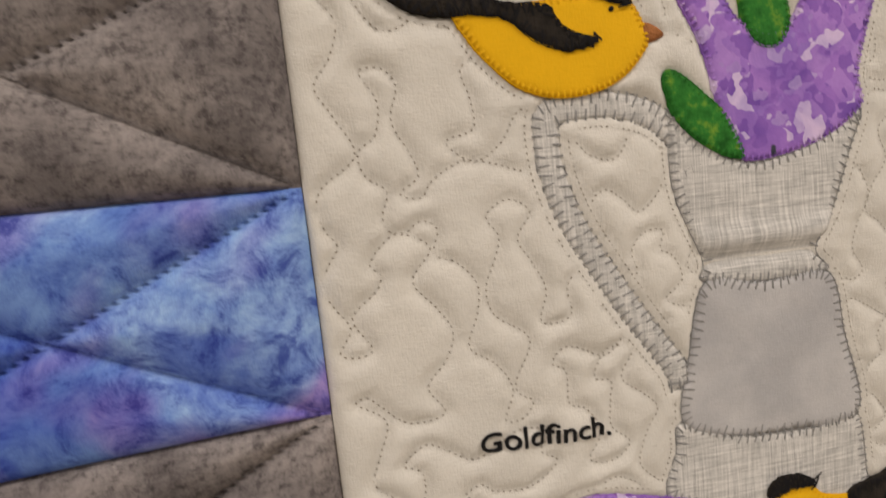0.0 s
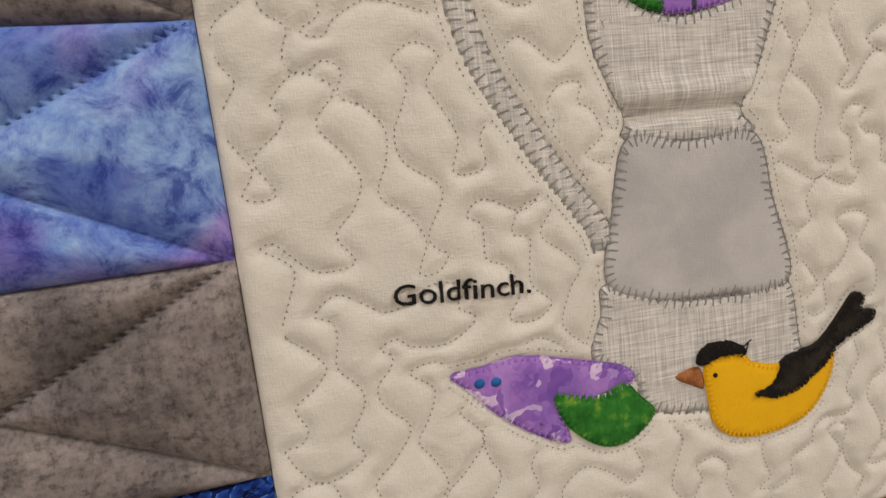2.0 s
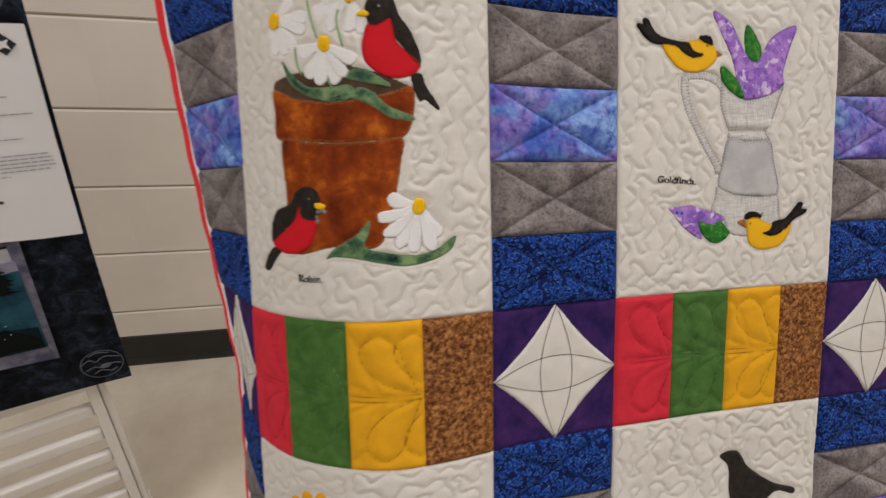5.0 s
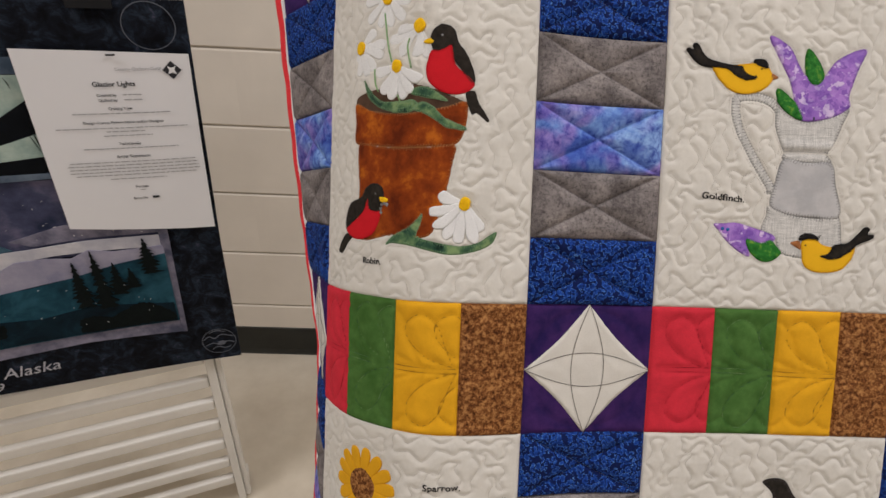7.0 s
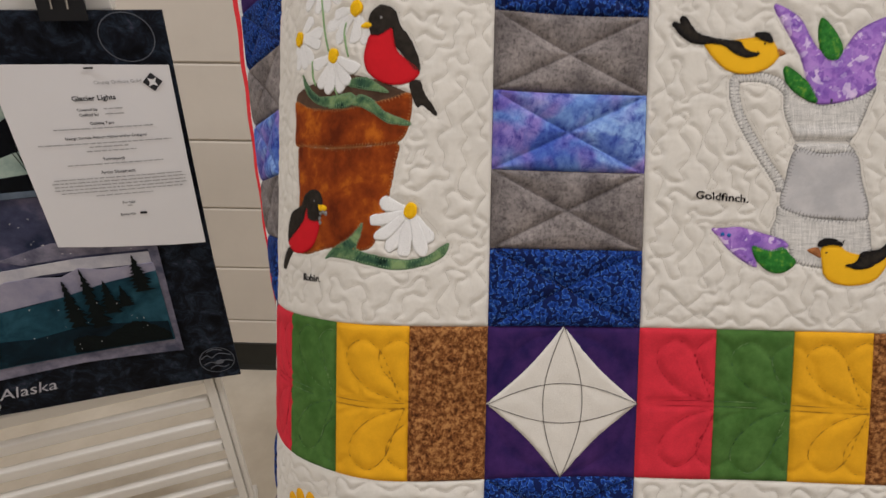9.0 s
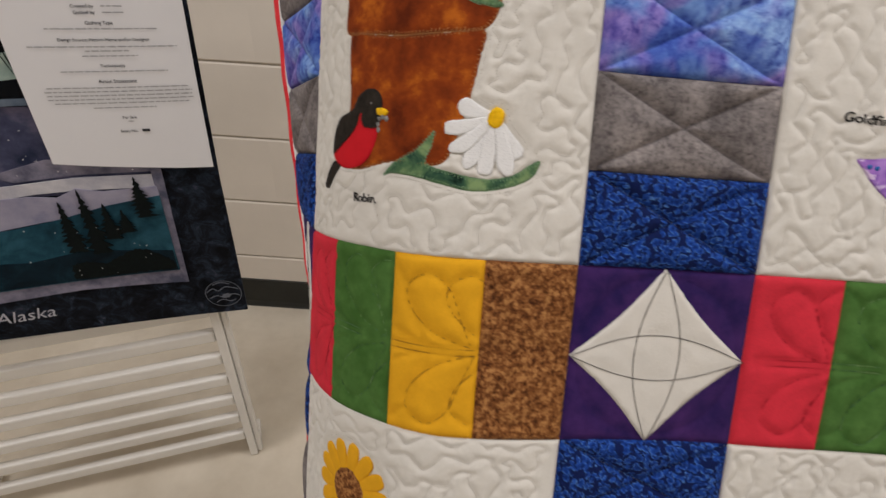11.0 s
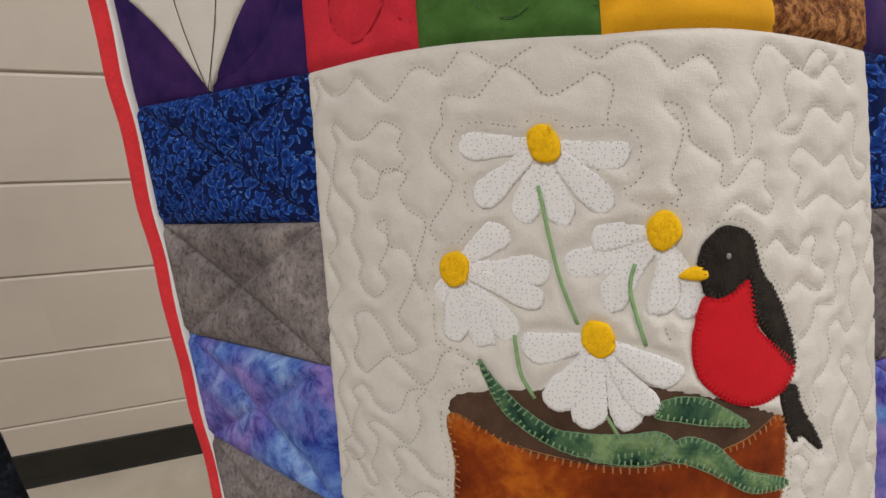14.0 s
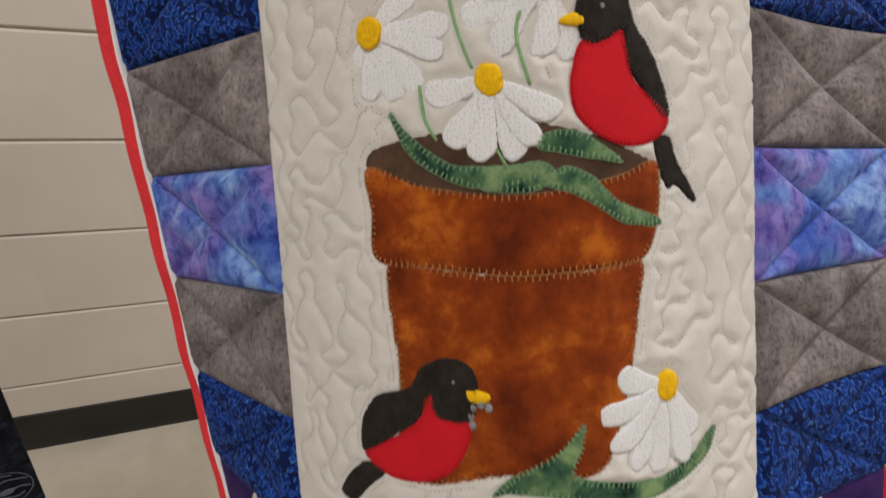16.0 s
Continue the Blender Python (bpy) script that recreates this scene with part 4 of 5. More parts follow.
for f in DAISIES:
    for k, tip in enumerate(f[1:]):
        lv = (0.078 if f is D4 or f is D5 else 0.014) + 0.010 * (k % 3)
        seed = int(abs(tip[0]) * 100) + k
        p, ln = applique("petal", petal(f[0], tip, 0.31 + 0.06 * random.random(), 0.14, seed), WHITE, robin_block, lv, "white cotton daisy petal", False, 0.005, 0.08, None, 0.009)
        g = np.random.RandomState(seed)
        lo, hi = ln.min(0), ln.max(0)
        gx, gy = np.meshgrid(np.arange(lo[0], hi[0], 0.058), np.arange(lo[1], hi[1], 0.058))
        q = np.c_[gx.ravel(), gy.ravel()] + g.uniform(-0.02, 0.02, (gx.size, 2))
        q = q[inside(q, ln)]
        dashes("petal_stitches", q, g.uniform(-1, 1, (len(q), 2)), 0.016, 0.012, lv * 0.5 + 0.0105, PALETHREAD, p, "", 0.004)
    applique("flower_centre", petal_heart(f[0], random.random()), BEAK, robin_block, 0.125, "yellow embroidered flower centre", False, 0.02)
    g = np.random.RandomState(int(abs(f[0][0]) * 50))
    q = np.array(f[0]) + g.normal(0, 0.055, (90, 2))
    dashes("satin_stitches", q, np.tile([0.4, 1.0], (90, 1)) + g.uniform(-0.3, 0.3, (90, 2)), 0.075, 0.018, 0.125 * 0.5 + 0.026, BEAK, robin_block, "yellow satin stitches", 0.012)
for back, breast, tail, beak, eye in ((ROBIN1_BACK, ROBIN1_BREAST, ROBIN1_TAIL, ROBIN1_BEAK, ROBIN1_EYE), (ROBIN2_BACK, ROBIN2_BREAST, ROBIN2_TAIL, ROBIN2_BEAK, ROBIN2_EYE)):
    p, ln = applique("robin_tail", tail, BLACKFELT, robin_block, 0.045, "black cotton robin tail", fray=0.010)
    blanket(ln, ROBINTHREAD, robin_block, 0.045, 0.06, 0.06)
    p, ln = applique("robin_breast", breast, BREAST, robin_block, 0.062, "scarlet cotton robin breast")
    blanket(ln, BREAST, robin_block, 0.062, 0.055, 0.06)
    p, ln = applique("robin_back", back, BLACKFELT, robin_block, 0.068, "black cotton robin head and wing", fray=0.010)
    blanket(ln, ROBINTHREAD, robin_block, 0.068, 0.055, 0.06)
    applique("robin_beak", beak, BEAK, robin_block, 0.09, "yellow embroidered beak")
    applique("robin_eye", oval(eye, 0.05, 0.05, 0, 10), GREYTHREAD, robin_block, 0.095, "grey stitched eye")
for k, (u, w) in enumerate(((-8.62, -3.2), (-8.66, -3.32), (-8.64, -3.44), (-8.52, -3.16), (-8.42, -3.2))):
    applique("worm_bead", oval((u, w), 0.05, 0.06, 0, 8), GREYTHREAD, robin_block, 0.09, "grey-brown stitched worm")
lettering("Robin.", T_ROBIN[0], T_ROBIN[1], 0.2, robin_h, robin_block, "black embroidered name")

# -- goldfinch block
up_a_bit = lambda s, du, dw: [(u + du, w + dw) for u, w in s]
GF1_CAP = up_a_bit(GF1_CAP, -0.03, 0.07)
GF1_EYE = (GF1_EYE[0] - 0.03, GF1_EYE[1] + 0.07)
HANDLE = band(JUG_HANDLE, 0.27)
FINCH_SHAPES = [smooth_line(s) for s in (JUG_TOP, JUG_BAND, JUG_BASE, LILAC_TOP, LILAC_LOW, LLEAF1, LLEAF2, LLEAF3, GF1_BODY, GF1_WING, GF1_CAP, GF1_BEAK, GF2_BODY, GF2_WING, GF2_CAP, GF2_BEAK)] + [HANDLE]
finch_block, finch_h = block(0, -6, 23, "cream quilted block with goldfinches and a grey jug", FINCH_SHAPES)
crease = lambda u, w: 0.05 * np.exp(-((w + 0.92) / 0.13) ** 2) - 0.045 * np.exp(-((w + 1.12) / 0.08) ** 2)
for nm, s, mat, lv, lab, lf in (("jug_handle", HANDLE, LINEN, 0.0, "grey cross-weave jug handle", None), ("jug_base", JUG_BASE, LINEN, 0.01, "grey cross-weave jug base", None),
                                ("jug_top", JUG_TOP, LINEN, 0.015, "creased grey cross-weave jug neck", crease), ("jug_band", JUG_BAND, PALEGREY, 0.03, "plain pale grey jug belly", None)):
    p, ln = applique(nm, s, mat, finch_block, lv, lab, nm == "jug_handle", 0.025, 0.06, lf)
    blanket(ln, GREYTHREAD, finch_block, lv, 0.095 if nm == "jug_handle" else 0.09, 0.125 if nm == "jug_handle" else 0.115)
p, ln = applique("lilac_flower", LILAC_TOP, LILAC, finch_block, 0.05, "lilac print cotton blossom")
blanket(ln, LILAC, finch_block, 0.05, 0.07, 0.06)
p, ln = applique("lilac_flower", LILAC_LOW, LILAC, finch_block, 0.05, "fallen lilac print cotton blossom")
blanket(ln, LILAC, finch_block, 0.05, 0.07, 0.06)
for c in ((2.03, -3.53), (2.2, -3.55)):
    applique("bead", oval(c, 0.06, 0.055, 0, 10), BLUETHREAD, finch_block, 0.09, "blue stitched dot")
for s in (LLEAF1, LLEAF2, LLEAF3):
    p, ln = applique("leaf", s, LEAFBRIGHT, finch_block, 0.075, "bright green batik leaf")
    blanket(ln, LEAFBRIGHT, finch_block, 0.075, 0.07, 0.06)
for body_, wing, cap, beak, eye in ((GF1_BODY, GF1_WING, GF1_CAP, GF1_BEAK, GF1_EYE), (GF2_BODY, GF2_WING, GF2_CAP, GF2_BEAK, GF2_EYE)):
    applique("finch_beak", beak, BEAKB, finch_block, 0.07, "orange-brown embroidered beak")
    p, ln = applique("finch_body", body_, FINCH, finch_block, 0.08, "bright yellow cotton goldfinch body")
    blanket(ln, FINCH, finch_block, 0.08, 0.06, 0.06)
    p, ln = applique("finch_wing", wing, BLACKFELT, finch_block, 0.125, "black cotton goldfinch wing and tail", fray=0.010)
    blanket(ln, BLACKTHREAD, finch_block, 0.125, 0.03, 0.08, "", 0.7)
    p, ln = applique("finch_cap", cap, BLACKFELT, finch_block, 0.125, "black cotton goldfinch cap", fray=0.010)
    blanket(ln, BLACKTHREAD, finch_block, 0.125, 0.022, 0.11, "", 0.9)
    applique("finch_eye", oval(eye, 0.025, 0.025, 0, 8), BLACKTHREAD, finch_block, 0.15, "black stitched eye")
lettering("Goldfinch.", T_GOLD[0], T_GOLD[1], 0.205, finch_h, finch_block, "black embroidered name")

# -- the blocks below
sparrow_block, sparrow_h = block(-12, -20, 37, "cream quilted block with a sunflower", [np.array(oval(SUN[0], 1.3, 1.3, 0, 20))])
for k in range(14):
    a = 2 * math.pi * k / 14 + 0.1
    tip = (SUN[0][0] + 1.35 * math.cos(a), SUN[0][1] + 1.25 * math.sin(a))
    p, ln = applique("sunflower_petal", petal(SUN[0], tip, 0.42), YELLOW, sparrow_block, 0.03 + 0.012 * (k % 3), "golden sunflower petal")
p, ln = applique("sunflower_centre", oval(SUN[0], 0.55, 0.55, 0, 18), BROWN, sparrow_block, 0.075, "brown mottled sunflower centre")
lettering("Sparrow.", T_SPARROW[0], T_SPARROW[1], 0.2, sparrow_h, sparrow_block, "black embroidered name")
crow_block, crow_h = block(0, -20, 53, "cream quilted block with a black crow", [smooth_line(CROW)])
p, ln = applique("crow", CROW, BLACKFELT, crow_block, 0.04, "black cotton crow")
blanket(ln, DARKTHREAD, crow_block, 0.04)
lettering("Crows", T_CROWS[0], T_CROWS[1], 0.22, crow_h, crow_block, "black embroidered name")

# -- seams, piping, binding and backing of the quilt
bottom, top_edge = -20.0, 8.0
ws = np.linspace(bottom, top_edge, 141)


def tube_strip(name, u0, u1, rise, material, label):
    """A rolled edge along the quilt's side."""
    n = 9
    v, f = [], []
    for k in range(n):
        s = k / (n - 1)
        wob = 0.03 * np.sin(2.1 * ws) + 0.015 * np.sin(5.3 * ws)
        v.append(quilt_point(np.full_like(ws, u0 + (u1 - u0) * s) + wob * 0.5, ws, rise * math.sin(math.pi * s) ** 0.6 + 0.02 * np.sin(3.1 * ws + s)))
    v = np.concatenate(v)
    m = len(ws)
    for k in range(n - 1):
        f += [(k * m + j, (k + 1) * m + j, (k + 1) * m + j + 1, k * m + j + 1) for j in range(m - 1)]
    return raw(name, v, f, material, quilt, label)


tube_strip("piping", -16.13, -15.98, 0.10, WHITE, "white piping cord")
tube_strip("binding", -16.62, -16.12, 0.16, LITRED, "red cotton side binding")
tube_strip("piping", 11.98, 12.13, 0.10, WHITE, "white piping cord")
tube_strip("binding", 12.12, 12.6, 0.16, LITRED, "red cotton side binding")
sheet("binding", -16.6, 12.6, 8.0, 8.45, lambda u, w: 0.12 * np.sin(np.pi * np.clip((w - 8) / 0.45, 0, 1)), RED, quilt, "red cotton top binding", 0.15)
sheet("binding", -16.6, 12.6, -20.45, -20.0, lambda u, w: 0.12 * np.sin(np.pi * np.clip((w + 20.45) / 0.45, 0, 1)), RED, quilt, "red cotton bottom binding", 0.15)
sheet("backing", -16.55, 12.55, -20.4, 8.4, lambda u, w: 0 * u - 0.10, BACKING, quilt, "cream cotton backing", 0.4)
# thin dark strips painted in for the shade along the seams
for u in (-12, -4, 0, 8):
    ribbon("seam_shade", [np.c_[np.full(90, float(u)), np.linspace(-20, 8, 90)]], 0.012, 0.0, DARKTHREAD, quilt, "dark strip standing in for shade in the seam ditch")


# -- leaning rack that carries the quilt
def leaning_rack():
    x0, x1, up = -0.20, 0.24, UPW
    back = -0.055
    foot_w = -(ORIGIN[2] + back * OUT[2]) / up[2]
    base = ORIGIN + back * OUT + foot_w * up
    rack = thing("display_rack", (0.02, base[1], 0.0), "white slatted display rack leaning behind the quilt", "rack")
    long = -foot_w + 8.2 * INCH
    m = Matrix.Translation(base * np.array([0, 1, 1])) @ pose(0, 0, 0, -28.0)
    for xx in (x0, x1):
        box("stile", (xx - 0.018, -0.012, 0), (xx + 0.018, 0.012, long), RACKPAINT, rack, "", 0.004, m)
    for k in range(17):
        z = 0.12 + k * (long - 0.16) / 16
        box("slat", (x0 + 0.019, -0.008, z - 0.014), (x1 - 0.019, 0.008, z + 0.014), RACKPAINT, rack, "", 0.003, m)
    top = base + long * up
    for xx in (x0 + 0.03, x1 - 0.03):
        a, b = np.array([xx, top[1] + 0.01, top[2] - 0.12]), np.array([xx, top[1] + 0.30, 0.0])
        d = b - a
        ang = math.degrees(math.atan2(d[1], -d[2]))
        box("back_leg", (-0.015, -0.012, -np.linalg.norm(d)), (0.015, 0.012, 0), RACKPAINT, rack, "", 0.004, Matrix.Translation(a) @ pose(0, 0, 0, ang))
    return rack


leaning_rack()

# ---- the neighbouring landscape quilt on its rack ----
GC = np.array([-0.697, 0.433, 0.839])
GH = np.array([0.9439, 0.3304, 0.0])
GV = np.array([0.0192, -0.0550, 0.9983])
GN = np.cross(GH, GV)


def gl(h, v, out=0.0):
    h, v = np.asarray(h, float), np.asarray(v, float)
    bulge = 0.006 * np.sin(9 * h + 4 * v) * (v < 0.5)
    return GC + h[..., None] * GH + v[..., None] * GV + (np.broadcast_to(out, h.shape) + bulge)[..., None] * GN


def flat_piece(name, outline, material, parent, out, label="", step=0.03, thick=0.0012):
    from mathutils import geometry
    line = np.asarray(outline, float)
    dense = []
    for a, b in zip(line, np.roll(line, -1, 0)):
        n = max(1, int(np.linalg.norm(b - a) / step))
        dense += [a + (b - a) * k / n for k in range(n)]
    line = np.array(dense)
    if np.sum(line[:, 0] * np.roll(line[:, 1], -1) - line[:, 1] * np.roll(line[:, 0], -1)) < 0:
        line = line[::-1]
    lo, hi = line.min(0), line.max(0)
    gx, gy = np.meshgrid(np.arange(lo[0], hi[0], step), np.arange(lo[1], hi[1], step))
    c = np.c_[gx.ravel(), gy.ravel()]
    c = c[inside(c, line)]
    c = c[seg_dist(c, chain(line, True)) > step * 0.3] if len(c) else c
    n = len(line)
    vs, _, fs, *_ = geometry.delaunay_2d_cdt([Vector(p) for p in np.r_[line, c]], [(k, (k + 1) % n) for k in range(n)], [], 1, 1e-6)
    p2 = np.array([v[:] for v in vs])
    m = len(p2)
    v = np.r_[gl(p2[:, 0], p2[:, 1], out), gl(line[:, 0], line[:, 1], out - thick)]
    near = [int(np.argmin(((p2 - q) ** 2).sum(1))) for q in line]
    f = [tuple(q) for q in fs] + [(near[k], m + k, m + (k + 1) % n, near[(k + 1) % n]) for k in range(n)]
    return raw(name, v, f, material, parent, label, False)


def rect(a, b, c, d):
    return [(a, b), (c, b), (c, d), (a, d)]


land = thing("landscape_quilt", gl(-0.2, -0.295).tolist(), "dark blue landscape quilt with snowy mountains clipped to a rack", "quilt")
flat_piece("border", [(-0.55, -0.266), (-0.36, -0.274), (-0.2, -0.284), (-0.05, -0.291), (0.108, -0.294), (0.112, 0.0), (0.126, 0.403), (-0.2, 0.407), (-0.55, 0.405)], NIGHT, land, 0.0, "night-blue batik border", 0.04, 0.007)
flat_piece("teal_strip", rect(-0.45, 0.306, 0.02, 0.329), HAZE, land, 0.002, "slate-blue batik strip")
flat_piece("aurora_panel", [(-0.45, 0.05), (-0.28, 0.158), (-0.179, 0.222), (-0.100, 0.272), (-0.06, 0.29), (-0.06, 0.305), (-0.45, 0.305)], AURORA, land, 0.002, "pale green batik panel")
flat_piece("dark_ridge", [(-0.45, 0.05), (-0.28, 0.158), (-0.179, 0.222), (-0.100, 0.272), (-0.06, 0.29), (-0.06, 0.235), (-0.103, 0.221), (-0.190, 0.192), (-0.45, 0.10)], INKBLUE, land, 0.0034, "black diagonal ridge")
flat_piece("aurora_panel", [(-0.45, 0.10), (-0.190, 0.192), (-0.104, 0.220), (-0.06, 0.234), (-0.06, 0.187), (-0.105, 0.184), (-0.196, 0.174), (-0.45, 0.16)], AURORA, land, 0.0044, "pale green batik panel")
flat_piece("night_band", [(-0.45, 0.16), (-0.196, 0.174), (-0.06, 0.187), (-0.06, 0.158), (-0.202, 0.156), (-0.45, 0.15)], INKBLUE, land, 0.0056, "dark batik band")
flat_piece("pale_strip", [(-0.45, 0.150), (-0.202, 0.156), (-0.06, 0.158), (-0.06, 0.149), (-0.206, 0.145), (-0.45, 0.138)], HAZE, land, 0.0068, "slate-blue batik strip")
for k, (h, v, dh, dv) in enumerate(((-0.125, 0.302, -0.008, -0.018), (-0.118, 0.303, 0.004, -0.016), (-0.137, 0.303, -0.004, -0.012), (-0.110, 0.236, 0.006, -0.05), (-0.116, 0.226, 0.010, -0.036), (-0.186, 0.245, 0.012, -0.024), (-0.176, 0.25, 0.004, -0.03))):
    flat_piece("grass_stroke", [(h, v), (h + dh, v + dv), (h + dh * 0.4 + 0.002, v + dv * 0.5)], FIR, land, 0.0080, "dark stitched grass blade", 0.02)
flat_piece("night_sky", rect(-0.45, 0.0, 0.018, 0.144), DUSK, land, 0.002, "dusk-violet batik night sky")
flat_piece("cloud_band", [(-0.20, 0.040), (-0.12, 0.062), (-0.04, 0.058), (0.018, 0.070), (0.018, 0.034), (-0.092, 0.034), (-0.17, 0.027)], LAVENDER, land, 0.0032, "lavender batik cloud")
flat_piece("far_peak", [(-0.45, 0.03), (-0.33, 0.03), (-0.262, 0.062), (-0.232, 0.050), (-0.20, 0.024), (-0.45, -0.01)], TEALBLUE, land, 0.0038, "blue-green batik peak")
flat_piece("snow_ridge", [(-0.45, 0.0), (-0.37, 0.03), (-0.30, 0.014), (-0.262, 0.042), (-0.245, 0.034), (-0.227, 0.021), (-0.180, 0.023), (-0.092, 0.030), (0.018, 0.030), (0.018, 0.006), (-0.096, 0.008), (-0.150, 0.006), (-0.204, 0.000), (-0.233, -0.016), (-0.262, -0.020), (-0.33, -0.03), (-0.45, -0.03)], SNOW, land, 0.0050, "snow-white mountain ridge")
flat_piece("shaded_slope", [(-0.45, -0.08), (-0.276, -0.060), (-0.108, -0.038), (0.018, -0.012), (0.018, 0.008), (-0.06, 0.004), (-0.096, 0.012), (-0.125, -0.002), (-0.160, 0.003), (-0.204, 0.002), (-0.233, -0.013), (-0.262, -0.017), (-0.33, -0.027), (-0.45, -0.028)], SHADESNOW, land, 0.0062, "lavender shaded slope")
flat_piece("water_panel", [(-0.45, -0.080), (-0.276, -0.058), (-0.20, -0.052), (-0.136, -0.042), (-0.06, -0.022), (0.018, -0.009), (0.012, -0.168), (-0.45, -0.168)], TEAL, land, 0.0074, "teal batik water")
flat_piece("inner_strip", [(0.018, 0.145), (0.012, -0.20), (0.020, -0.20), (0.037, 0.145)], LAVENDER, land, 0.0056, "lavender inner strip")
flat_piece("inner_strip", [(-0.45, -0.169), (-0.06, -0.168), (0.012, -0.169), (0.012, -0.199), (-0.149, -0.190), (-0.45, -0.197)], LAVENDER, land, 0.0056, "lavender inner strip")
flat_piece("deep_water", [(-0.45, -0.165), (-0.45, -0.12), (-0.31, -0.105), (-0.2, -0.118), (-0.12, -0.106), (0.011, -0.122), (0.010, -0.166)], DEEPTEAL, land, 0.0084, "dark teal batik shallows")


def ragged(outline, amount, seed, step=0.004):
    """An outline broken into small uneven tufts."""
    r = random.Random(seed)
    q, d = along(np.array(outline), step)
    d = d / (np.linalg.norm(d, axis=1)[:, None] + 1e-9)
    return [(a + r.uniform(-1, 1) * amount * -e[1], b + r.uniform(-1, 1) * amount * e[0]) for (a, b), e in zip(q, d)]


flat_piece("far_shore", ragged([(-0.150, -0.162), (-0.146, -0.132), (-0.126, -0.127), (-0.099, -0.137), (-0.073, -0.124), (-0.050, -0.113), (-0.028, -0.115), (0.000, -0.136), (0.009, -0.150), (0.009, -0.162)], 0.0022, 5), FIR, land, 0.0094, "dark wooded shore", 0.012)
flat_piece("far_shore", ragged([(-0.40, -0.15), (-0.40, -0.125), (-0.33, -0.115), (-0.298, -0.12), (-0.267, -0.113), (-0.254, -0.119), (-0.256, -0.142), (-0.279, -0.147), (-0.286, -0.141), (-0.307, -0.147)], 0.0022, 6), FIR, land, 0.0094, "dark wooded shore", 0.012)


def fir(h, v, tall, wide, seed):
    """The ragged outline of a fir, tier over tier."""
    r = random.Random(seed)
    right, left = [], []
    tiers = 10
    for k in range(tiers):
        s = (k + 0.6) / tiers
        for side, sg in ((right, 1), (left, -1)):
            a = wide * (0.10 + 0.90 * min(1.0, s * 1.35)) * r.uniform(0.62, 1.15)
            z = v + tall * (1 - s) - r.uniform(0.0, 0.05) * tall
            side += [(h + sg * a, z), (h + sg * a * r.uniform(0.35, 0.6), z - 0.022 * tall)]
    return [(h, v + tall)] + right + [(h + wide * 0.3, v), (h - wide * 0.3, v)] + left[::-1]


for k, (h, v, tall, wide) in enumerate(((-0.126, -0.105, 0.098, 0.017), (-0.094, -0.112, 0.125, 0.019), (-0.067, -0.085, 0.070, 0.016), (-0.044, -0.074, 0.045, 0.014), (-0.010, -0.046, 0.076, 0.018))):
    flat_piece("fir_tree", fir(h, v, tall, wide, k), FIR, land, 0.0104 + 0.0004 * k, "dark fir silhouette", 0.01)
rnd = random.Random(3)
stars_v, stars_f = [], []
for k in range(90):
    h, v, s = rnd.uniform(-0.42, 0.0), rnd.choice((rnd.uniform(-0.16, -0.05), rnd.uniform(0.04, 0.14))), rnd.uniform(0.0005, 0.0011)
    c = gl(h, v, 0.0115)
    a = len(stars_v)
    stars_v += [c + s * GH, c + s * GV, c - s * GH, c - s * GV]
    stars_f.append((a, a + 1, a + 2, a + 3))
tagged(raw("snow_fleck", stars_v, stars_f, WHITE, land, "tiny white flecks", False), kind="stuff")
ang = np.linspace(0, 2 * np.pi, 40, endpoint=False)


def ring_piece(c, a, b, w, out, material, name):
    v = np.concatenate([gl(c[0] + (a + k * w) * np.cos(ang), c[1] + (b + k * w) * np.sin(ang), out) for k in (-0.5, 0.5)])
    return raw(name, v, [(k, (k + 1) % 40, 40 + (k + 1) % 40, 40 + k) for k in range(40)], material, land, "grey stitched ring", False)


ring_piece((0.072, -0.243), 0.032, 0.033, 0.0014, 0.0015, RINGTHREAD, "stitched_ring")
ring_piece((0.075, 0.37), 0.034, 0.032, 0.0012, 0.0015, RINGTHREAD, "stitched_ring")
for k, pts in enumerate((((0.043, -0.236), (0.055, -0.228), (0.064, -0.235), (0.078, -0.226), (0.100, -0.234)), ((0.046, -0.252), (0.060, -0.247), (0.074, -0.254), (0.088, -0.246), (0.100, -0.251)),
                         ((0.056, -0.264), (0.068, -0.258), (0.082, -0.264), (0.092, -0.260)), ((0.056, -0.219), (0.070, -0.214), (0.086, -0.219)))):
    flat_piece("stitched_scroll", band(pts, 0.0016), RINGTHREAD, land, 0.0016, "grey stitched scroll", 0.01, 0.0006)
flat_piece("stitched_scroll", [(0.066, -0.252), (0.080, -0.254), (0.086, -0.246), (0.078, -0.243), (0.070, -0.245)], RINGTHREAD, land, 0.0017, "grey stitched scroll", 0.01, 0.0006)


def writing(words, h, v, size, material, parent, out, centre=True, bold=0.0, name="lettering", slant=0.0):
    cu = bpy.data.curves.new("lettering", "FONT")
    cu.body, cu.size, cu.offset, cu.resolution_u, cu.shear = words, size, bold * size, 2, slant
    cu.align_x = "CENTER" if centre else "LEFT"
    tmp = new("lettering_source", cu)
    me = bpy.data.meshes.new_from_object(tmp.evaluated_get(bpy.context.evaluated_depsgraph_get()))
    bpy.data.objects.remove(tmp)
    co = np.array([q.co[:] for q in me.vertices])
    faces = [list(q.vertices) for q in me.polygons]
    bpy.data.meshes.remove(me)
    return raw(name, gl(h + co[:, 0], v + co[:, 1], out), faces, material, parent, "", False)


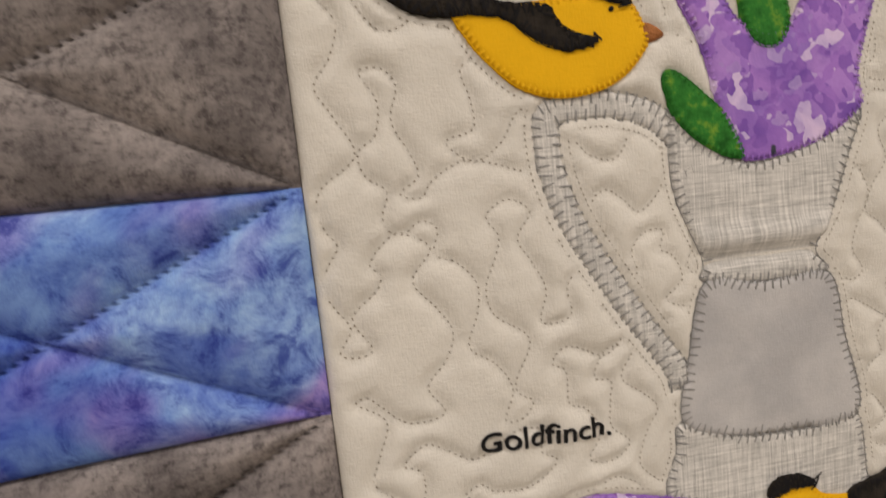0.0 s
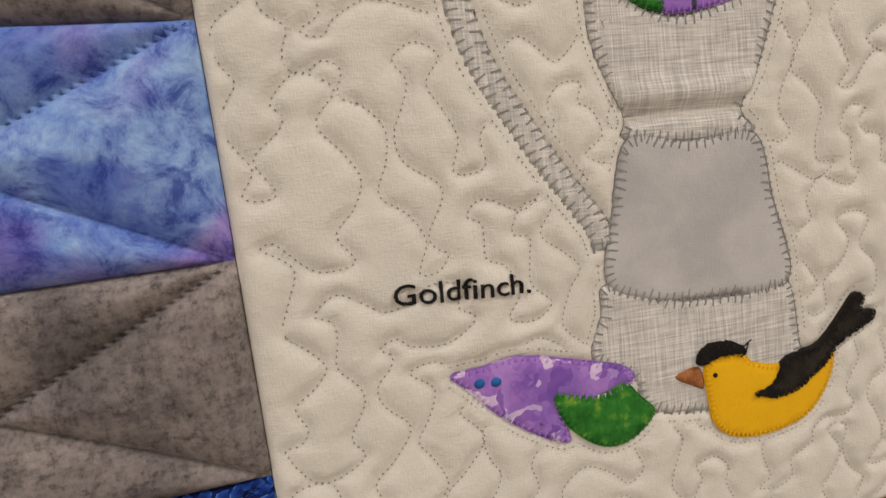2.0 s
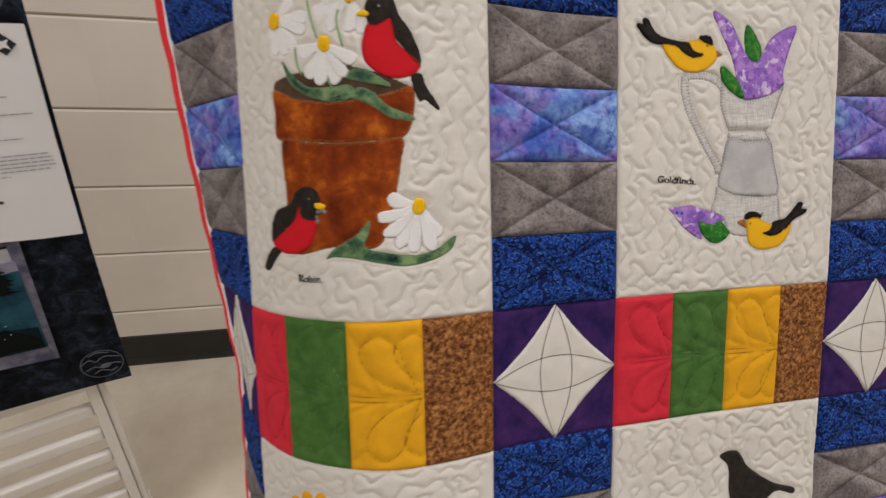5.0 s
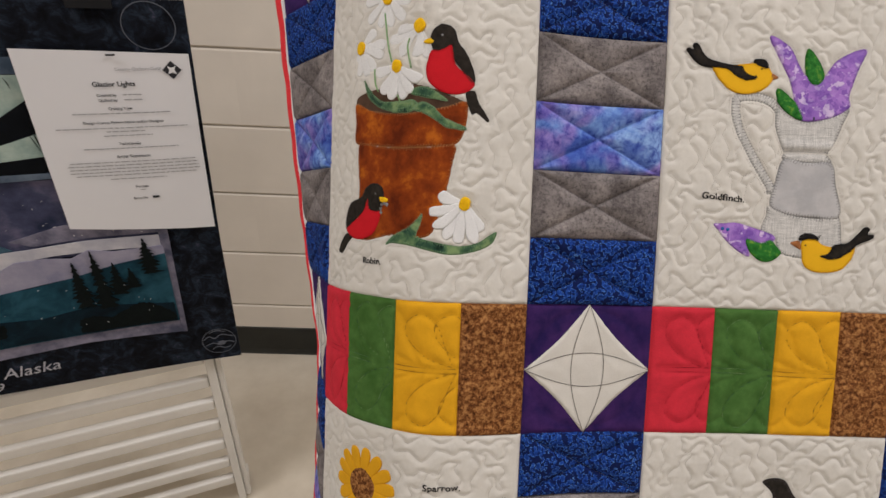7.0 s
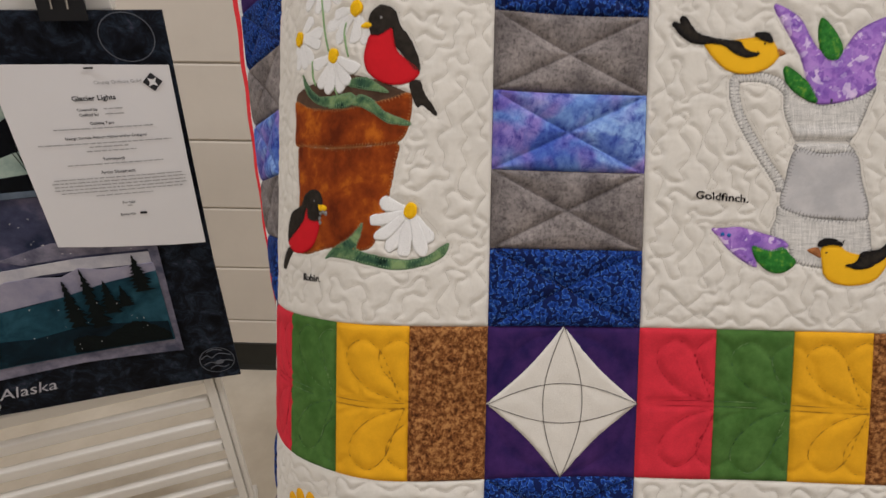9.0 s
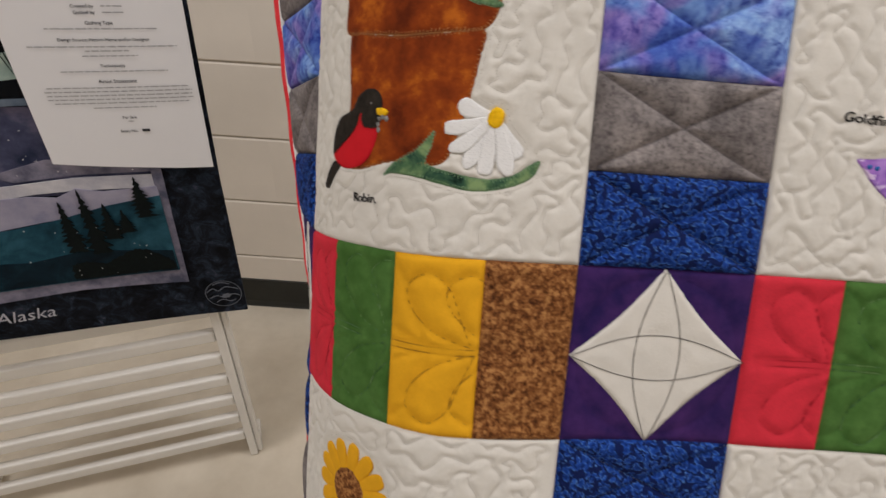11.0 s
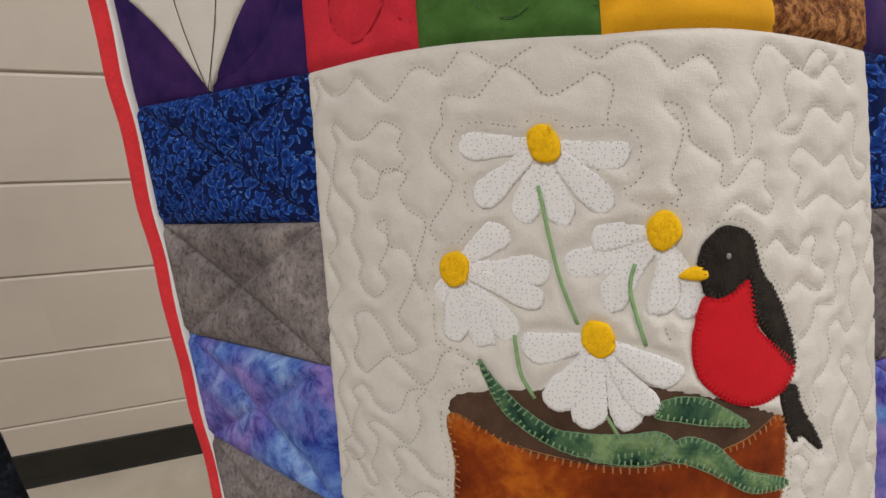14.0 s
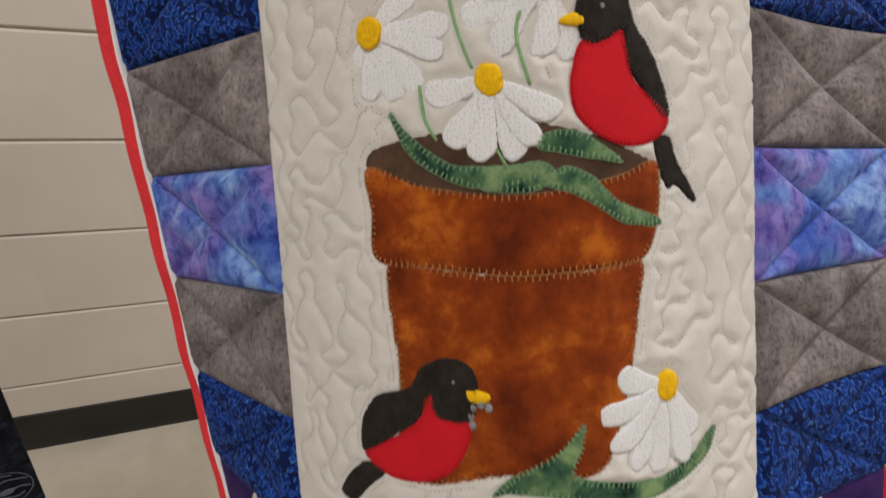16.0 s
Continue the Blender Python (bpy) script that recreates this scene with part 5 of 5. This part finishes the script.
tagged(writing("and Alaska", -0.281, -0.241, 0.0345, SNOW, land, 0.002, True, 0.0, "lettering", 0.3), "pale italic stitched words")
tagged(writing("2019", -0.329, -0.267, 0.027, SNOW, land, 0.002, True, 0.0, "lettering", 0.3), "pale italic stitched year")

# the entry sheet pinned on it
sheet_paper = thing("entry_sheet", gl(0.0, 0.048).tolist(), "white printed entry sheet pinned on the landscape quilt", "paper sheet")
sh = [(-0.108, 0.058), (-0.05, 0.0505), (0.0, 0.046), (0.06, 0.041), (0.109, 0.039), (0.114, 0.19), (0.120, 0.333), (0.06, 0.336), (0.0, 0.339), (-0.099, 0.342), (-0.104, 0.2)]
flat_piece("sheet", sh, PAPER, sheet_paper, 0.010, "", 0.03, 0.0004)
POUT = 0.0112


def text_bar(h, v, width, tall, material=GREYINK):
    flat_piece("text_line", rect(h - width / 2, v - tall / 2, h + width / 2, v + tall / 2), material, sheet_paper, POUT, "", 0.05, 0.0003)


def text_row(h, v, width, tall=0.0015):
    """One printed line, as word-long bars in one mesh."""
    r = random.Random(int(v * 1e4))
    x, vs, fs = h - width / 2, [], []
    while x < h + width / 2:
        n = min(r.uniform(0.004, 0.013), h + width / 2 - x)
        a = len(vs)
        vs += [gl(p, q, POUT) for p, q in rect(x, v - tall / 2, x + n, v + tall / 2)]
        fs.append((a, a + 1, a + 2, a + 3))
        x += n + 0.0016
    raw("text_line", vs, fs, GREYINK, sheet_paper, "", False)


for words, v, size, bold in (("Glacier Lights", 0.2895, 0.0100, 0.02), ("Quilting Type", 0.2550, 0.0057, 0.015), ("Design Source, Pattern Name and/or Designer", 0.2340, 0.0057, 0.015), ("Technique(s)", 0.2000, 0.0057, 0.015),
                             ("Artist Statement", 0.1785, 0.0070, 0.012), ("For Sale", 0.1260, 0.0056, 0.015)):
    writing(words, 0.014, v, size, INK, sheet_paper, POUT, True, bold)
writing("Entry No.", 0.008, 0.1050, 0.0057, INK, sheet_paper, POUT, True, 0.015)
writing("Created by", 0.001, 0.2750, 0.0057, INK, sheet_paper, POUT, True, 0.015)
writing("Quilted by", 0.001, 0.2675, 0.0057, INK, sheet_paper, POUT, True, 0.015)
for h, v, wd in ((0.027, 0.2740, 0.024), (0.027, 0.2665, 0.024), (0.008, 0.2465, 0.13), (0.004, 0.2240, 0.176), (0.006, 0.2185, 0.052), (0.008, 0.2120, 0.066), (0.008, 0.1915, 0.13), (0.006, 0.1690, 0.176), (0.006, 0.1635, 0.184), (0.006, 0.1580, 0.182),
                 (0.006, 0.1525, 0.184), (0.006, 0.1470, 0.170), (0.006, 0.1400, 0.08), (0.008, 0.1190, 0.008)):
    text_row(h + 0.007, v + 0.003, wd)
text_bar(0.030, 0.1072, 0.010, 0.004, INK)
writing("County Quilters Guild", 0.050, 0.3115, 0.0066, GREYINK, sheet_paper, POUT, True, 0.006)
flat_piece("printed_emblem", [(0.081, 0.311), (0.094, 0.298), (0.107, 0.311), (0.094, 0.324)], INK, sheet_paper, POUT, "dark diamond emblem", 0.05, 0.0003)
flat_piece("emblem_star", [(0.094 + r * math.cos(a), 0.311 + r * math.sin(a)) for a, r in ((math.radians(45 * k), 0.0034 if k % 2 == 0 else 0.0085) for k in range(8))], PAPER, sheet_paper, POUT + 0.0008, "white four-pointed emblem star", 0.05, 0.0003)
pin = thing("safety_pin", gl(0.02, 0.335).tolist(), "small dark pin through the paper's top edge", "pin")
v, f = box_data((-0.006, -0.002, -0.0012), (0.006, 0.0, 0.0012), 0.0008)
raw("pin_body", np.array([gl(0.02 + a, 0.334 + c, 0.0125 - b) for a, b, c in v]), f, BLACKMETAL, pin)


def gl_box(name, a, b, material, parent, label="", bevel=0.003, tilt=0.0):
    v, f = box_data(a, b, bevel)
    out = np.array([GC + p[0] * GH + (p[1] + tilt * (p[0] - 0.03)) * GV + p[2] * GN for p in v])
    return raw(name, out, f, material, parent, label, False)


rack = thing("display_rack", (GC - 0.25 * GH - 0.03 * GN).tolist()[:2] + [0.0], "white slatted display rack holding the landscape quilt", "rack")
floor_v = -0.838
for h0 in (0.030, -0.58):
    gl_box("stile", (h0, floor_v, -0.045), (h0 + 0.018, 0.40, -0.020), RACKPAINT, rack)
    gl_box("stile_rail", (h0 + 0.019, floor_v, -0.052), (h0 + 0.030, 0.40, -0.030), RACKPAINT, rack)
for k in range(16):
    vv = -0.308 - 0.0738 * (k - 9)
    gl_box("slat", (-0.561, vv - 0.015, -0.042), (0.029, vv + 0.015, -0.024), RACKPAINT, rack, "", 0.005, 0.046)
gl_box("top_rail", (-0.60, 0.401, -0.046), (0.062, 0.425, -0.018), RACKPAINT, rack)
for h0 in (0.030, -0.58):
    gl_box("foot", (h0 + 0.002, floor_v + 0.0005, -0.11), (h0 + 0.028, floor_v + 0.03, -0.053), RACKPAINT, rack)
clip = thing("binder_clip", gl(0.01, 0.40).tolist(), "black binder clip gripping the landscape quilt to its rack", "binder clip")
vv = [GC + h * GH + q * GV + o * GN for h in (-0.018, 0.037) for o, q in ((0.010, 0.393), (0.014, 0.393), (0.000, 0.446), (-0.050, 0.446), (-0.064, 0.402), (-0.060, 0.402), (-0.047, 0.442), (-0.003, 0.442))]
raw("clip_body", vv, [(k, (k + 1) % 8, 8 + (k + 1) % 8, 8 + k) for k in range(8)] + [(0, 1, 2, 7), (7, 2, 3, 6), (6, 3, 4, 5), (8, 15, 10, 9), (15, 14, 11, 10), (14, 13, 12, 11)], BLACKMETAL, clip, "", False)
for o in (0.004, -0.056):
    for hh in (0.002, 0.017):
        gl_box("lever_wire", (hh - 0.001, 0.446, o - 0.002), (hh + 0.001, 0.485, o), STEEL, clip, "bright steel lever", 0.0004)

for hh in (-0.001, 0.017):
    a, b = GC + hh * GH + 0.407 * GV + 0.0125 * GN, GC + (hh + 0.004) * GH + 0.450 * GV + 0.005 * GN
    box("lever_wire", (-0.0009, -0.0009, -np.linalg.norm(b - a)), (0.0009, 0.0009, 0), STEEL, clip, "bright steel lever", 0.0003, look(a, b))

# ---- the wall's painted blocks, laid in running bond ----
COURSE, LONG = 0.2134, 0.427
face = [(0.0062, 0.0022), (0.003, 0.0024), (0.0, 0.006), (0.0, COURSE - 0.006), (0.003, COURSE - 0.0024), (0.0062, COURSE - 0.0022)]
v = np.array([(x, y, z) for x in (0.0, LONG) for y, z in face])
f = [(k, 6 + k, 7 + k, k + 1) for k in range(5)]
block_mesh = bpy.data.meshes.new("concrete_block")
block_mesh.from_pydata(v.tolist(), [], f)
block_mesh.materials.append(WALLPAINT)
for row in range(14):
    for col in range(-9, 9):
        x = col * LONG + (row % 2) * LONG / 2 + 0.1
        ob = new("concrete_block", block_mesh)
        ob.parent = wall_north
        ob.location = (x, WALL_Y, row * COURSE)
